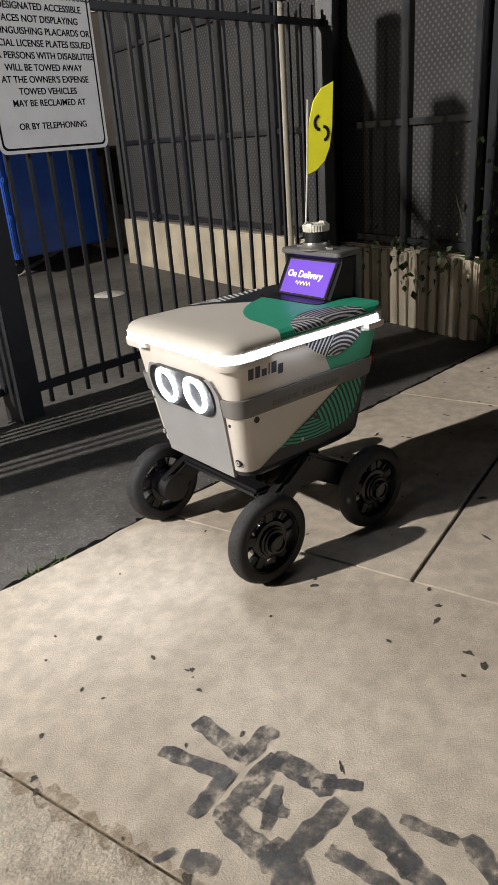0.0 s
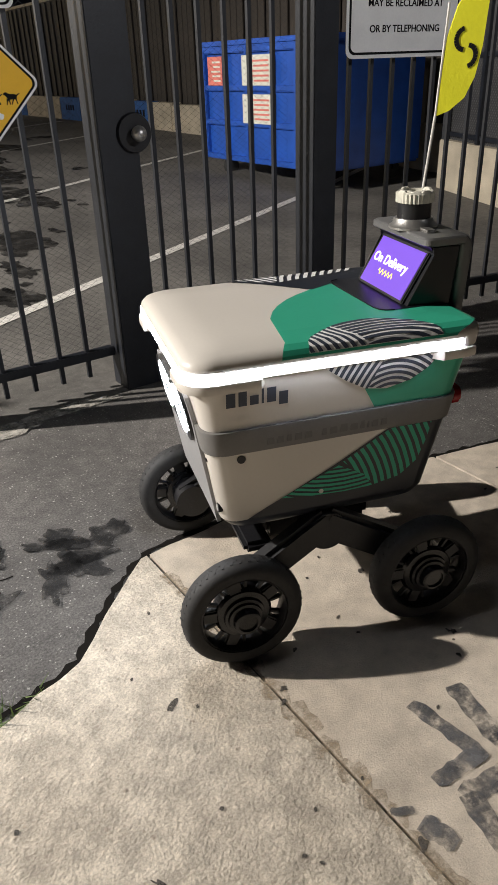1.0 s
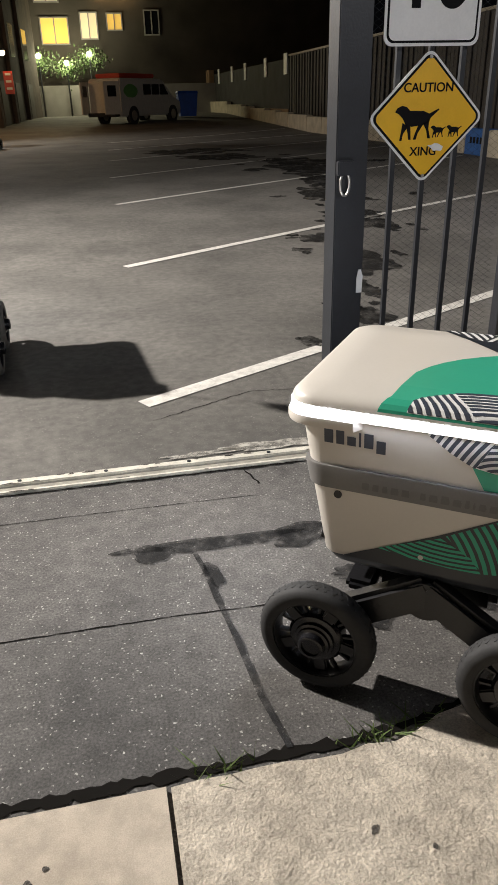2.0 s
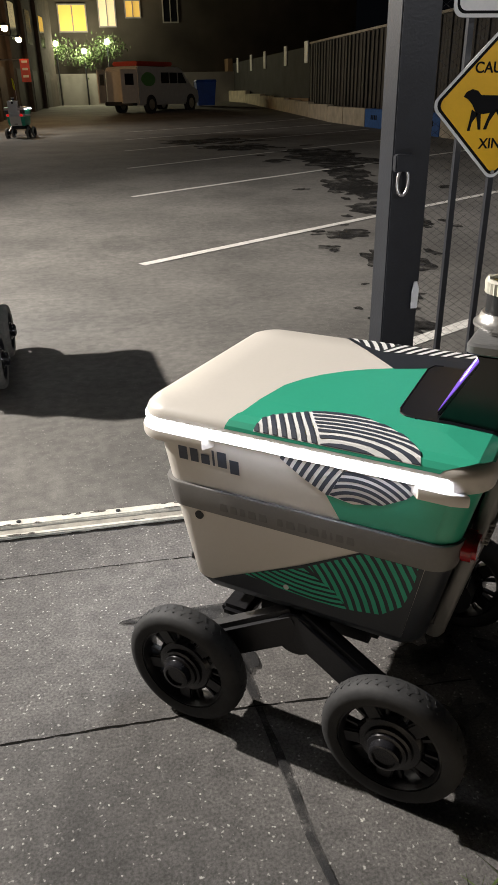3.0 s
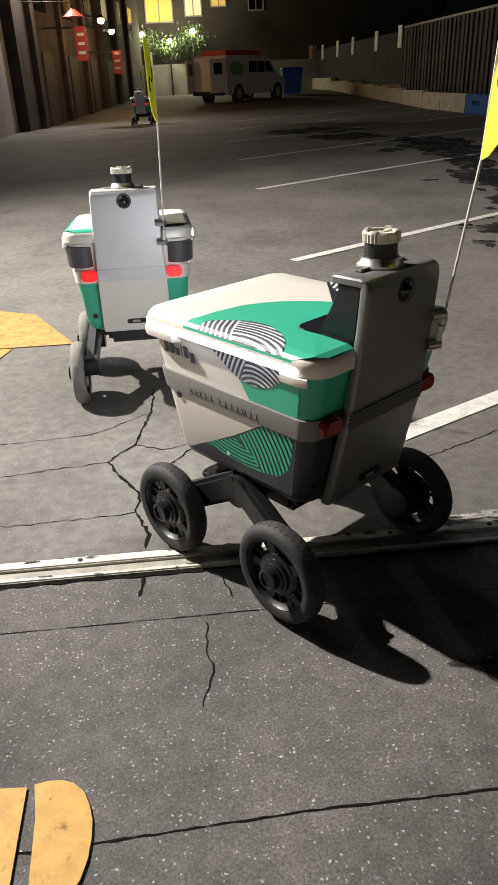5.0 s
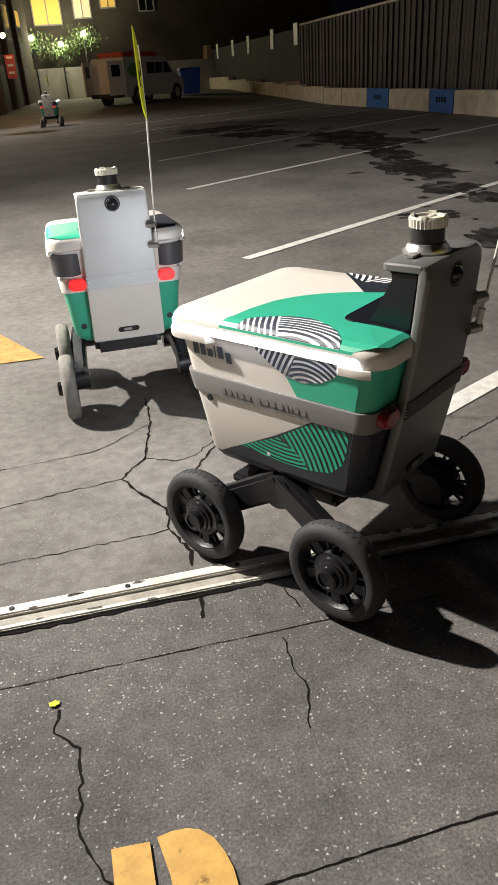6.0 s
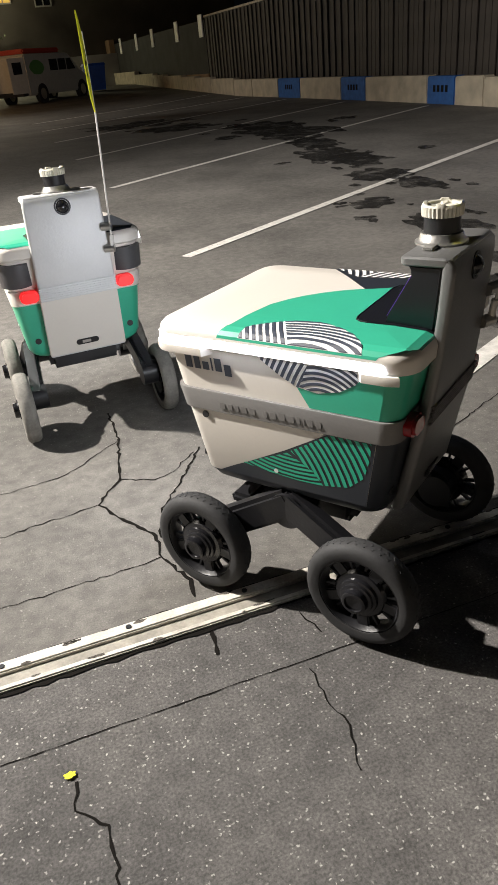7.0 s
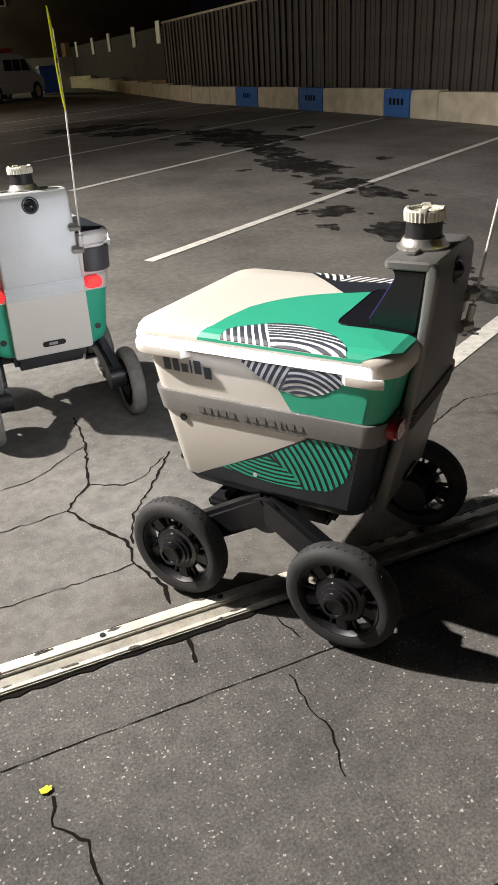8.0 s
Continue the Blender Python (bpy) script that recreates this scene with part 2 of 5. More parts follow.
def empty(name, m=None):
    ob = new(name)
    if m:
        ob.matrix_world = m
    return ob


def box(bm, x0, x1, y0, y1, z0, z1, bevel=0.0, m=None, index=0):
    vs = [bm.verts.new((x, y, z)) for z in (z0, z1) for x, y in ((x0, y0), (x1, y0), (x1, y1), (x0, y1))]
    fs = [bm.faces.new([vs[i] for i in f]) for f in ((3, 2, 1, 0), (4, 5, 6, 7), (0, 1, 5, 4), (1, 2, 6, 5), (2, 3, 7, 6), (3, 0, 4, 7))]
    for f in fs:
        f.material_index = index
    if m:
        bmesh.ops.transform(bm, matrix=m, verts=vs)
    if bevel:
        bmesh.ops.bevel(bm, geom=list({e for f in fs for e in f.edges}), offset=bevel, segments=2, affect="EDGES")


def cyl(bm, r, a, b, n=20, r2=None, cap=True):
    """A cylinder or cone from a to b."""
    a, b = Vector(a), Vector(b)
    q = (b - a).to_track_quat("Z", "Y").to_matrix().to_4x4()
    bmesh.ops.create_cone(bm, cap_ends=cap, segments=n, radius1=r, radius2=r if r2 is None else r2, depth=(b - a).length,
                          matrix=Matrix.Translation((a + b) / 2) @ q)


def ring(z, y0, y1, hw, r, n=6, dx=0.0):
    """A rounded rectangle of points at height z."""
    pts = []
    for cx, cy, a0 in ((hw - r, y1 - r, 0), (-hw + r, y1 - r, 90), (-hw + r, y0 + r, 180), (hw - r, y0 + r, 270)):
        for i in range(n + 1):
            a = radians(a0 + 90 * i / n)
            pts.append((cx + dx + r * math.cos(a), cy + r * math.sin(a), z))
    return pts


def loft(bm, rings):
    rows = [[bm.verts.new(p) for p in r] for r in rings]
    for a, b in zip(rows, rows[1:]):
        for i in range(len(a)):
            j = (i + 1) % len(a)
            bm.faces.new((a[i], a[j], b[j], b[i]))
    bm.faces.new(rows[0][::-1])
    bm.faces.new(rows[-1])


def lathe(bm, profile, n=28, axis="X"):
    """Turns (radius, along) points round the axis."""
    rows = []
    for r, t in profile:
        row = []
        for i in range(n):
            a = 2 * math.pi * i / n
            p = (t, r * math.cos(a), r * math.sin(a)) if axis == "X" else (r * math.cos(a), r * math.sin(a), t)
            row.append(bm.verts.new(p))
        rows.append(row)
    for a, b in zip(rows, rows[1:]):
        for i in range(n):
            j = (i + 1) % n
            bm.faces.new((a[i], a[j], b[j], b[i]))
    return rows


def prism(bm, pts, depth, place):
    """A flat shape of 2D points, raised by depth; place turns (u, v, w) into the thing's space."""
    lo = [bm.verts.new(place(u, v, 0)) for u, v in pts]
    hi = [bm.verts.new(place(u, v, depth)) for u, v in pts]
    bm.faces.new(hi)
    bm.faces.new(lo[::-1])
    for i in range(len(pts)):
        j = (i + 1) % len(pts)
        bm.faces.new((lo[i], lo[j], hi[j], hi[i]))


def lettering(name, words, size, material, m, parent, depth=0.002, align="CENTER", space=1.0):
    cu = bpy.data.curves.new(name, "FONT")
    cu.body, cu.size, cu.extrude, cu.align_x, cu.align_y, cu.space_line = words, size, depth / 2, align, "CENTER", space
    cu.offset = 0.012 * size
    tmp = bpy.data.objects.new(name, cu)
    scene.collection.objects.link(tmp)
    bpy.context.view_layer.update()
    me = bpy.data.meshes.new_from_object(tmp.evaluated_get(bpy.context.evaluated_depsgraph_get()))
    bpy.data.objects.remove(tmp)
    me.materials.clear()
    me.materials.append(material)
    ob = new(name, me)
    ob.parent = parent
    ob.matrix_local = m
    return ob


def clip(poly, inside, cross):
    out = []
    for i, p in enumerate(poly):
        q = poly[(i + 1) % len(poly)]
        if inside(p):
            out.append(p)
        if inside(p) != inside(q):
            out.append(cross(p, q))
    return out


def clip_convex(poly, hull):
    """The part of poly inside a convex hull given anticlockwise."""
    for i, a in enumerate(hull):
        b = hull[(i + 1) % len(hull)]
        side = lambda p: (b[0] - a[0]) * (p[1] - a[1]) - (b[1] - a[1]) * (p[0] - a[0])
        poly = clip(poly, lambda p: side(p) >= 0,
                    lambda p, q: tuple(p[k] + (q[k] - p[k]) * side(p) / (side(p) - side(q)) for k in (0, 1)))
        if len(poly) < 3:
            return []
    return poly


def blob(cx, cy, rx, ry, turn=0.0, n=14, rough=0.25, seed=0):
    rnd = random.Random(seed)
    c, s = math.cos(radians(turn)), math.sin(radians(turn))
    out = []
    reach = [1 + rnd.uniform(-rough, rough) for i in range(n)]
    for i in range(3 * n):
        f = (1 - math.cos(math.pi * (i % 3) / 3)) / 2
        a, k = 2 * math.pi * i / (3 * n), reach[i // 3] * (1 - f) + reach[(i // 3 + 1) % n] * f
        u, v = rx * k * math.cos(a), ry * k * math.sin(a)
        out.append((cx + c * u - s * v, cy + s * u + c * v))
    return out


def on_ground(lift):
    return lambda u, v, w: (u, v, gz(v) + lift + w)


def ribbon(bm, pts, width, lift=0.003, jitter=0.0, seed=0, step=0.05):
    """A thin strip that lies along a line on the ground."""
    rnd = random.Random(seed)
    line = []
    for a, b in zip(pts, pts[1:]):
        n = max(1, int(math.dist(a, b) / step))
        for i in range(n):
            k = i / n
            line.append((a[0] + (b[0] - a[0]) * k + rnd.uniform(-jitter, jitter), a[1] + (b[1] - a[1]) * k + rnd.uniform(-jitter, jitter)))
    line.append(pts[-1])
    prev = None
    for i, p in enumerate(line):
        q, o = line[min(i + 1, len(line) - 1)], line[max(i - 1, 0)]
        d = Vector((q[0] - o[0], q[1] - o[1])).normalized()
        w = width * (0.5 + (rnd.uniform(-0.3, 0.3) if jitter else 0))
        pair = [bm.verts.new((p[0] + s * d.y * w, p[1] - s * d.x * w, gz(p[1]) + lift)) for s in (-1, 1)]
        if prev:
            bm.faces.new((prev[0], prev[1], pair[1], pair[0]))
        prev = pair


# ---- ground ----
def build_ground():
    bm = bmesh.new()
    xs = sorted({-90, -60, -40, -25, -15, -10, -7, *[i * 0.5 for i in range(-10, 19)], 10, 14, 20, 30, 45, 60, 90})
    ys = sorted({-60, -40, -25, -15, -8, -5, *[i * 0.5 for i in range(-6, 60)], 32, 35, 40, 45, 52, 60, 75, 90})
    grid = [[bm.verts.new((x, y, gz(min(y, 40)))) for x in xs] for y in ys]
    for a, b in zip(grid, grid[1:]):
        for i in range(len(xs) - 1):
            bm.faces.new((a[i], a[i + 1], b[i + 1], b[i]))
    for f in bm.faces:
        f.material_index = 1 if f.calc_center_median().y > 0 else 0
    return tagged(part("ground", bm, [ASPHALT, YARD], smooth=True), "worn grey asphalt yard with pale stone chips", "ground", kind="structure")


build_ground()

EDGE = [(-9, -1.5), (-4, -1.49), (-1.5, -1.48), (-0.15, -1.465), (0.37, -1.46), (0.62, -1.38), (0.8, -1.2), (0.93, -1.1), (0.965, -1.085),
        (1.42, -1.07), (1.94, -1.18), (2.05, -1.2), (2.33, -1.27), (3.62, -1.56), (4.3, -1.71), (4.7, -1.8), (6, -2.1), (9, -2.8)]


def edge_y(x):
    for a, b in zip(EDGE, EDGE[1:]):
        if a[0] <= x <= b[0]:
            return a[1] + (b[1] - a[1]) * (x - a[0]) / (b[0] - a[0])
    return EDGE[-1][1]


def build_sidewalk():
    walk_top = tagged(empty("pavement"), "pale concrete sidewalk slabs with dark joints", "pavement", kind="structure")
    cuts = [-9, -5.2, -2.6, -0.145, 0.955, 2.06, 3.62, 5.2, 9]
    for k, (a, b) in enumerate(zip(cuts, cuts[1:])):
        rows = [(-2.2, 0), (-4.6, -2.215), (-7.5, -4.615)] if a >= 2.06 else [(-3.4, 0), (-6.0, -3.415)]
        for j, (lo, hi) in enumerate(rows):
            bm = bmesh.new()
            xa, xb = a + 0.005, b - 0.005
            if j == 0:
                xs = [xa] + [p[0] for p in EDGE if xa < p[0] < xb] + [xb]
                rnd = random.Random(k)
                top = []
                for x0, x1 in zip(xs, xs[1:]):
                    n = max(1, int((x1 - x0) / 0.06)) if x0 > -1.5 and x1 < 5 else 1
                    top += [(x0 + (x1 - x0) * i / n, edge_y(x0 + (x1 - x0) * i / n) + rnd.uniform(-0.008, 0.008)) for i in range(n)]
                top.append((xb, edge_y(xb)))
                lo2 = min(lo, min(p[1] for p in top) - 0.6)
                pts = [(xa - (0.03 if a == 0.955 else 0), lo2), (xb - (0.03 if b == 0.955 else 0), lo2)] + top[::-1]
            else:
                pts = [(xa, lo), (xb, lo), (xb, hi), (xa, hi)]
            prism(bm, pts, 0.06, lambda u, v, w: (u, v, w - 0.048))
            s = part("slab", bm, ROUGHCON if (k == 3 and j == 0) else CONCRETE, walk_top, smooth=False)
    return walk_top


build_sidewalk()


def decal(name, shapes, material, label, category, lift=0.004, thick=0.002):
    bm = bmesh.new()
    for s in shapes:
        prism(bm, s, thick, on_ground(lift))
    return tagged(part(name, bm, material, smooth=False), label, category, kind="structure")


# parking stripes: start, end
for a, b in (((-0.03, 0.71), (7.2, 4.7)), ((0.06, 3.98), (7.3, 8.05)), ((0.14, 7.41), (7.35, 11.95)), ((0.19, 10.55), (7.3, 15.45)),
             ((0.27, 14.0), (7.3, 19.0)), ((0.4, 17.6), (7.3, 22.6)), ((0.5, 21.2), (7.3, 26.2))):
    bm = bmesh.new()
    ribbon(bm, [a, b], 0.1, 0.004, step=0.4)
    tagged(part("parking_stripe", bm, LINE, smooth=False), "worn white painted parking stripe on asphalt", "parking stripe", "parking stripes")

bm = bmesh.new()
for pts, w, s in (([(-3, -0.92), (-1.15, -0.92), (-0.65, -0.9), (-0.07, -0.9), (0.6, -0.93)], 0.008, 1),
                  ([(-2.6, -0.27), (-1.05, -0.27), (-0.3, -0.27), (0.3, -0.28)], 0.005, 2),
                  ([(-1.02, 1.43), (-1.03, 1.15), (-1.09, 0.83), (-1.19, 0.7), (-1.13, 0.57), (-1.05, 0.42), (-1.06, 0.3), (-1.01, 0.16), (-1.02, 0.08)], 0.018, 3),
                  ([(-1.19, 0.7), (-1.3, 0.68), (-1.41, 0.67), (-2.1, 0.55)], 0.009, 4), ([(-1.09, 0.83), (-0.97, 0.77), (-0.91, 0.78), (-0.78, 0.9)], 0.009, 5),
                  ([(-1.04, 0.4), (-0.99, 0.57), (-0.88, 0.72), (-0.75, 0.93)], 0.013, 6), ([(-1.03, 1.15), (-1.26, 0.97), (-1.38, 0.95), (-2.0, 0.9)], 0.007, 7),
                  ([(-1.06, 0.3), (-1.21, 0.29), (-1.46, 0.28), (-2.2, 0.27)], 0.006, 8), ([(-0.78, -0.1), (-0.76, -0.2)], 0.008, 9), ([(-1.02, -0.06), (-1.03, -0.16)], 0.016, 10),
                  ([(-0.84, -0.3), (-0.84, -0.44), (-0.83, -0.49), (-0.86, -0.6)], 0.006, 11), ([(-1.42, -0.38), (-1.43, -0.45), (-1.37, -0.51), (-1.38, -0.72), (-1.3, -0.9)], 0.011, 12),
                  ([(0.3, -0.03), (0.34, -0.2)], 0.012, 13), ([(0.0, 0.5), (0.5, 0.75), (0.9, 0.7)], 0.008, 14)):
    ribbon(bm, pts, w * 0.5, 0.0015, jitter=0.0015 if s < 3 else 0.0055, seed=s, step=0.02)
tagged(part("crack", bm, CRACK, smooth=False), "dark branching cracks in the asphalt", "crack", kind="stuff")

bm = bmesh.new()
ribbon(bm, [(x, edge_y(x) + 0.03) for x in np.linspace(-6, 0.4, 60)] + [(x, edge_y(x) + 0.02) for x in np.linspace(0.45, 4.6, 50)], 0.024, 0.0035, jitter=0.005, seed=20, step=0.018)
tagged(part("gap_dirt", bm, CRACK, smooth=False), "dark dirt-filled gap along the slab edge", "dirt", kind="stuff")

decal("water_stain", [blob(0.1, -0.56, 0.3, 0.035, -2, seed=1), blob(-0.1, -0.58, 0.06, 0.05, seed=2), blob(0.4, -0.58, 0.1, 0.06, 10, seed=5),
                      [(0.025, -0.6), (0.04, -0.6), (0.062, -0.72), (0.078, -0.85), (0.083, -0.95), (0.1, -1.05), (0.115, -1.26), (0.142, -1.42), (0.128, -1.42), (0.098, -1.25), (0.08, -1.05), (0.07, -0.95), (0.055, -0.85), (0.045, -0.72)],
                      blob(0.07, -0.73, 0.03, 0.06, 10, seed=3), *[blob(0.66 + 0.07 * math.sin(5.1 * k) + 0.05 * (k - 3), -0.93 + 0.11 * math.cos(3.3 * k), 0.07 + 0.012 * (k % 4), 0.035 + 0.008 * (k % 3), 25 * k, 18, 0.4, 6 + k) for k in range(9)]], WET, "dark liquid stain trailing over the asphalt", "stain")
OIL = [(3.81, 10.65, 0.7, 1.2), (3.09, 7.51, 0.42, 0.75), (3.14, 6.97, 0.36, 0.47), (2.82, 5.85, 0.3, 0.36), (2.89, 5.17, 0.21, 0.3), (3.41, 8.69, 0.3, 0.68), (2.08, 4.67, 0.21, 0.18),
       (2.14, 3.55, 0.25, 0.5), (1.54, 1.92, 0.15, 0.27), (1.03, 1.46, 0.07, 0.09), (3.93, 12.11, 0.6, 0.8), (2.72, 13.88, 0.8, 0.7), (2.4, 16.07, 1.2, 0.9), (1.82, 2.55, 0.09, 0.19)]
rnd = random.Random(12)
spots = []
for k, (x, y, a, b) in enumerate(OIL):
    spots.append(blob(x, y, a, b, rnd.uniform(-12, 12), 26, 0.3, 30 + k))
    spots += [blob(x + rnd.gauss(0, a), y + rnd.gauss(0, b), a * rnd.uniform(0.1, 0.4), b * rnd.uniform(0.08, 0.3), rnd.uniform(-30, 30), 16, 0.35, 100 + 9 * k + i) for i in range(6)]
decal("oil_stain", spots, TAR, "black oil stains on the parking bays", "stain")
decal("road_marking", [[(-1.32, -0.77), (-1.245, -0.775), (-1.235, -1.2), (-1.31, -1.2)],
                       [(-1.23, -0.77), (-1.2, -0.765), (-1.17, -0.767), (-1.145, -0.777), (-1.122, -0.8), (-1.106, -0.835), (-1.097, -0.87), (-1.095, -0.91), (-1.098, -0.95), (-1.108, -0.99), (-1.128, -1.025), (-1.155, -1.045), (-1.2, -1.055), (-1.215, -0.85)]],
      YELLOW, "yellow painted letters on the driveway", "road marking")
decal("road_arrow", [[(-1.5, 2.2), (-1.83, 2.86), (-2.1, 3.0), (-2.4, 3.0), (-2.4, 2.2), (-1.85, 2.18), (-2.0, 1.6), (-2.4, 1.6), (-2.4, 2.2)]],
      YELLOWWORN, "worn yellow painted arrow on the yard asphalt", "road arrow")

GRAF = [(1.282, -1.971, 1.249, -2.106, 0.027), (1.17, -1.951, 1.186, -2.11, 0.022), (1.338, -2.133, 1.239, -2.121, 0.027), (1.276, -2.188, 1.267, -2.326, 0.034), (1.253, -2.272, 1.296, -2.374, 0.017),
        (1.273, -2.182, 1.094, -2.166, 0.03), (1.091, -2.172, 1.066, -2.295, 0.029), (1.232, -2.363, 1.081, -2.321, 0.03), (1.154, -2.19, 1.163, -2.268, 0.017), (1.205, -2.229, 1.122, -2.254, 0.017),
        (1.08, -2.287, 1.041, -2.374, 0.042), (1.239, -2.417, 1.18, -2.536, 0.031), (1.268, -2.496, 1.27, -2.588, 0.017), (1.284, -2.619, 1.224, -2.696, 0.025), (1.185, -2.511, 1.156, -2.593, 0.028),
        (1.133, -2.399, 1.123, -2.519, 0.019), (1.189, -2.116, 1.074, -2.108, 0.022), (0.981, -2.162, 0.994, -2.208, 0.025), (0.955, -2.108, 0.975, -2.119, 0.01)]
bm = bmesh.new()
for k, (x0, y0, x1, y1, w) in enumerate(GRAF):
    rnd = random.Random(k)
    d = Vector((x1 - x0, y1 - y0)).normalized()
    pts = []
    for sgn, order in ((1, range(9)), (-1, range(8, -1, -1))):
        for i in order:
            q = i / 8
            e = 0.85 * w * (1 + rnd.uniform(-0.22, 0.22)) * (0.75 if i in (0, 8) else 1)
            pts.append((x0 + (x1 - x0) * q - d.x * 0.012 + d.x * 0.024 * q - sgn * d.y * e, y0 + (y1 - y0) * q - d.y * 0.012 + d.y * 0.024 * q + sgn * d.x * e))
    prism(bm, pts, 0.0006, lambda u, v, z: (u, v, 0.0128 + 0.0001 * k + z))
tagged(part("spray_paint_mark", bm, SPRAY, smooth=False), "faded dark grey spray paint on the sidewalk", "graffiti", kind="structure")
bm = bmesh.new()
rnd = random.Random(5)
for k in range(150):
    x, y = rnd.uniform(-1.2, 4.2), rnd.uniform(-3.2, -1.3)
    if y < edge_y(x) - 0.03:
        r = rnd.choice((0.003, 0.004, 0.005, 0.007))
        prism(bm, blob(x, y, r * rnd.uniform(1, 2.2), r, rnd.uniform(0, 180), 9, 0.3, k), 0.0008, lambda u, v, w: (u, v, 0.0132 + w))
for k in range(46):
    x, y = rnd.uniform(-0.6, 3.6), rnd.uniform(-2.9, -1.4)
    if y < edge_y(x) - 0.06:
        prism(bm, blob(x, y, rnd.uniform(0.008, 0.022), rnd.uniform(0.004, 0.009), rnd.uniform(0, 180), 12, 0.45, 300 + k), 0.0004, lambda u, v, w: (u, v, 0.0127 + w))
tagged(part("gum_spot", bm, GUM, smooth=False), "dark gum spots on the sidewalk", "gum", kind="stuff")


# ---- gate, fence and walls ----
def build_rail():
    r = tagged(empty("gate_rail"), "off-white painted steel gate rail set in the asphalt", "gate rail", kind="structure")
    for y0, y1, h in ((-0.055, -0.035, 0.012), (0.005, 0.045, 0.016)):
        bm = bmesh.new()
        box(bm, -7, 0.72, y0, y1, -0.02, h, 0.004)
        part("rail_bar", bm, RAILPAINT, r)
    bm = bmesh.new()
    box(bm, -7, 0.72, -0.035, 0.005, -0.02, 0.004)
    part("channel", bm, RAILWORN, r)
    for k in range(22):
        bm = bmesh.new()
        cyl(bm, 0.008, (-6.5 + 0.33 * k, 0.025, 0.014), (-6.5 + 0.33 * k, 0.025, 0.019), 8)
        part("bolt", bm, BLACKSTEEL, r)
    rnd = random.Random(31)
    bm = bmesh.new()
    for k in range(70):
        x, y = rnd.uniform(-3.2, 0.7), rnd.choice((0.008, 0.012, 0.035, 0.042, -0.05, -0.038))
        z = 0.0163 if y > 0 else 0.0123
        prism(bm, [(u, max(0.006, min(0.044, v)) if y > 0 else max(-0.054, min(-0.036, v))) for u, v in blob(x, y, rnd.uniform(0.006, 0.03), rnd.uniform(0.003, 0.008), 0, 9, 0.4, k)], 0.0004, lambda u, v, w: (u, v, z + w))
    part("paint_chip", bm, GUM, r, smooth=False)["kind"] = "stuff"


build_rail()
bm = bmesh.new()
ribbon(bm, [(-4, -0.062), (0.74, -0.062)], 0.012, 0.0032, jitter=0.003, seed=41, step=0.03)
ribbon(bm, [(-4, 0.051), (0.74, 0.051)], 0.012, 0.0032, jitter=0.003, seed=42, step=0.03)
tagged(part("rail_dirt", bm, CRACK, smooth=False), "dark crumbled dirt along the gate rail", "dirt", kind="stuff")
decal("cement_patch", [blob(0.55, 0.11, 0.3, 0.035, -3, 24, 0.35, 51), blob(0.2, 0.1, 0.2, 0.022, 2, 20, 0.4, 52), blob(0.85, -0.02, 0.16, 0.05, 0, 20, 0.35, 53), blob(1.15, 0.05, 0.25, 0.04, 0, 20, 0.35, 54)], CEMENT,
      "pale crumbled cement beside the gate post", "cement")
bm = bmesh.new()
line = [(0.957 - 0.017 * (-1.15 - y), y) for y in np.linspace(-1.2, -3.1, 24)]
ribbon(bm, line, 0.045, 0.0128, jitter=0.006, seed=43, step=0.02)
tagged(part("joint_sand", bm, SAND, smooth=False), "brown sand spread along a slab joint", "sand", kind="stuff")


def lattice(bm, x0, x1, z0, z1, pitch, w):
    """Expanded metal: two crossing sets of thin strips in the plane y = 0."""
    hull = [(x0, z0), (x1, z0), (x1, z1), (x0, z1)]
    for ang in (34, -34):
        c, s = math.cos(radians(ang)), math.sin(radians(ang))
        for k in range(-140, 141):
            v = k * pitch
            bar = [(c * u - s * q + x0, s * u + c * q + z0) for u, q in ((-4, v), (4, v), (4, v + w), (-4, v + w))]
            p = clip_convex(bar, hull)
            if p:
                bm.faces.new([bm.verts.new((a, 0.0005 * (1 if ang > 0 else -1), b)) for a, b in p])


def fence_panel(name, a, b, z0, z1, label, pitch=0.115, mesh_to=0.0, kind="structure"):
    """A steel picket panel between two points of the plan."""
    length = math.dist(a, b)
    f = empty(name, pose(a[0], a[1], 0, 0, 0, math.degrees(math.atan2(b[1] - a[1], b[0] - a[0]))))
    tagged(f, label, "fence panel", kind=kind)
    for z in (z0 + 0.1, z1 - 0.06):
        bm = bmesh.new()
        box(bm, 0, length, -0.02, 0.02, z - 0.02, z + 0.02, 0.003)
        part("rail", bm, BLACKSTEEL, f)
    bm = bmesh.new()
    box(bm, -0.009, 0.009, -0.009, 0.009, z0, z1 + 0.04)
    me = mesh(bm, "picket", BLACKSTEEL)
    n = int(length / pitch)
    for i in range(1, n):
        p = new("picket", me)
        p.parent = f
        p.location = (i * length / n, 0, 0)
    if mesh_to:
        bm = bmesh.new()
        lattice(bm, 0.02, length - 0.02, z0 + 0.12, mesh_to, 0.021, 0.0008)
        w = part("wire_mesh", bm, BLACKSTEEL, f, "black expanded metal mesh", smooth=False)
        w.location = (0, 0.03, 0)
    return f


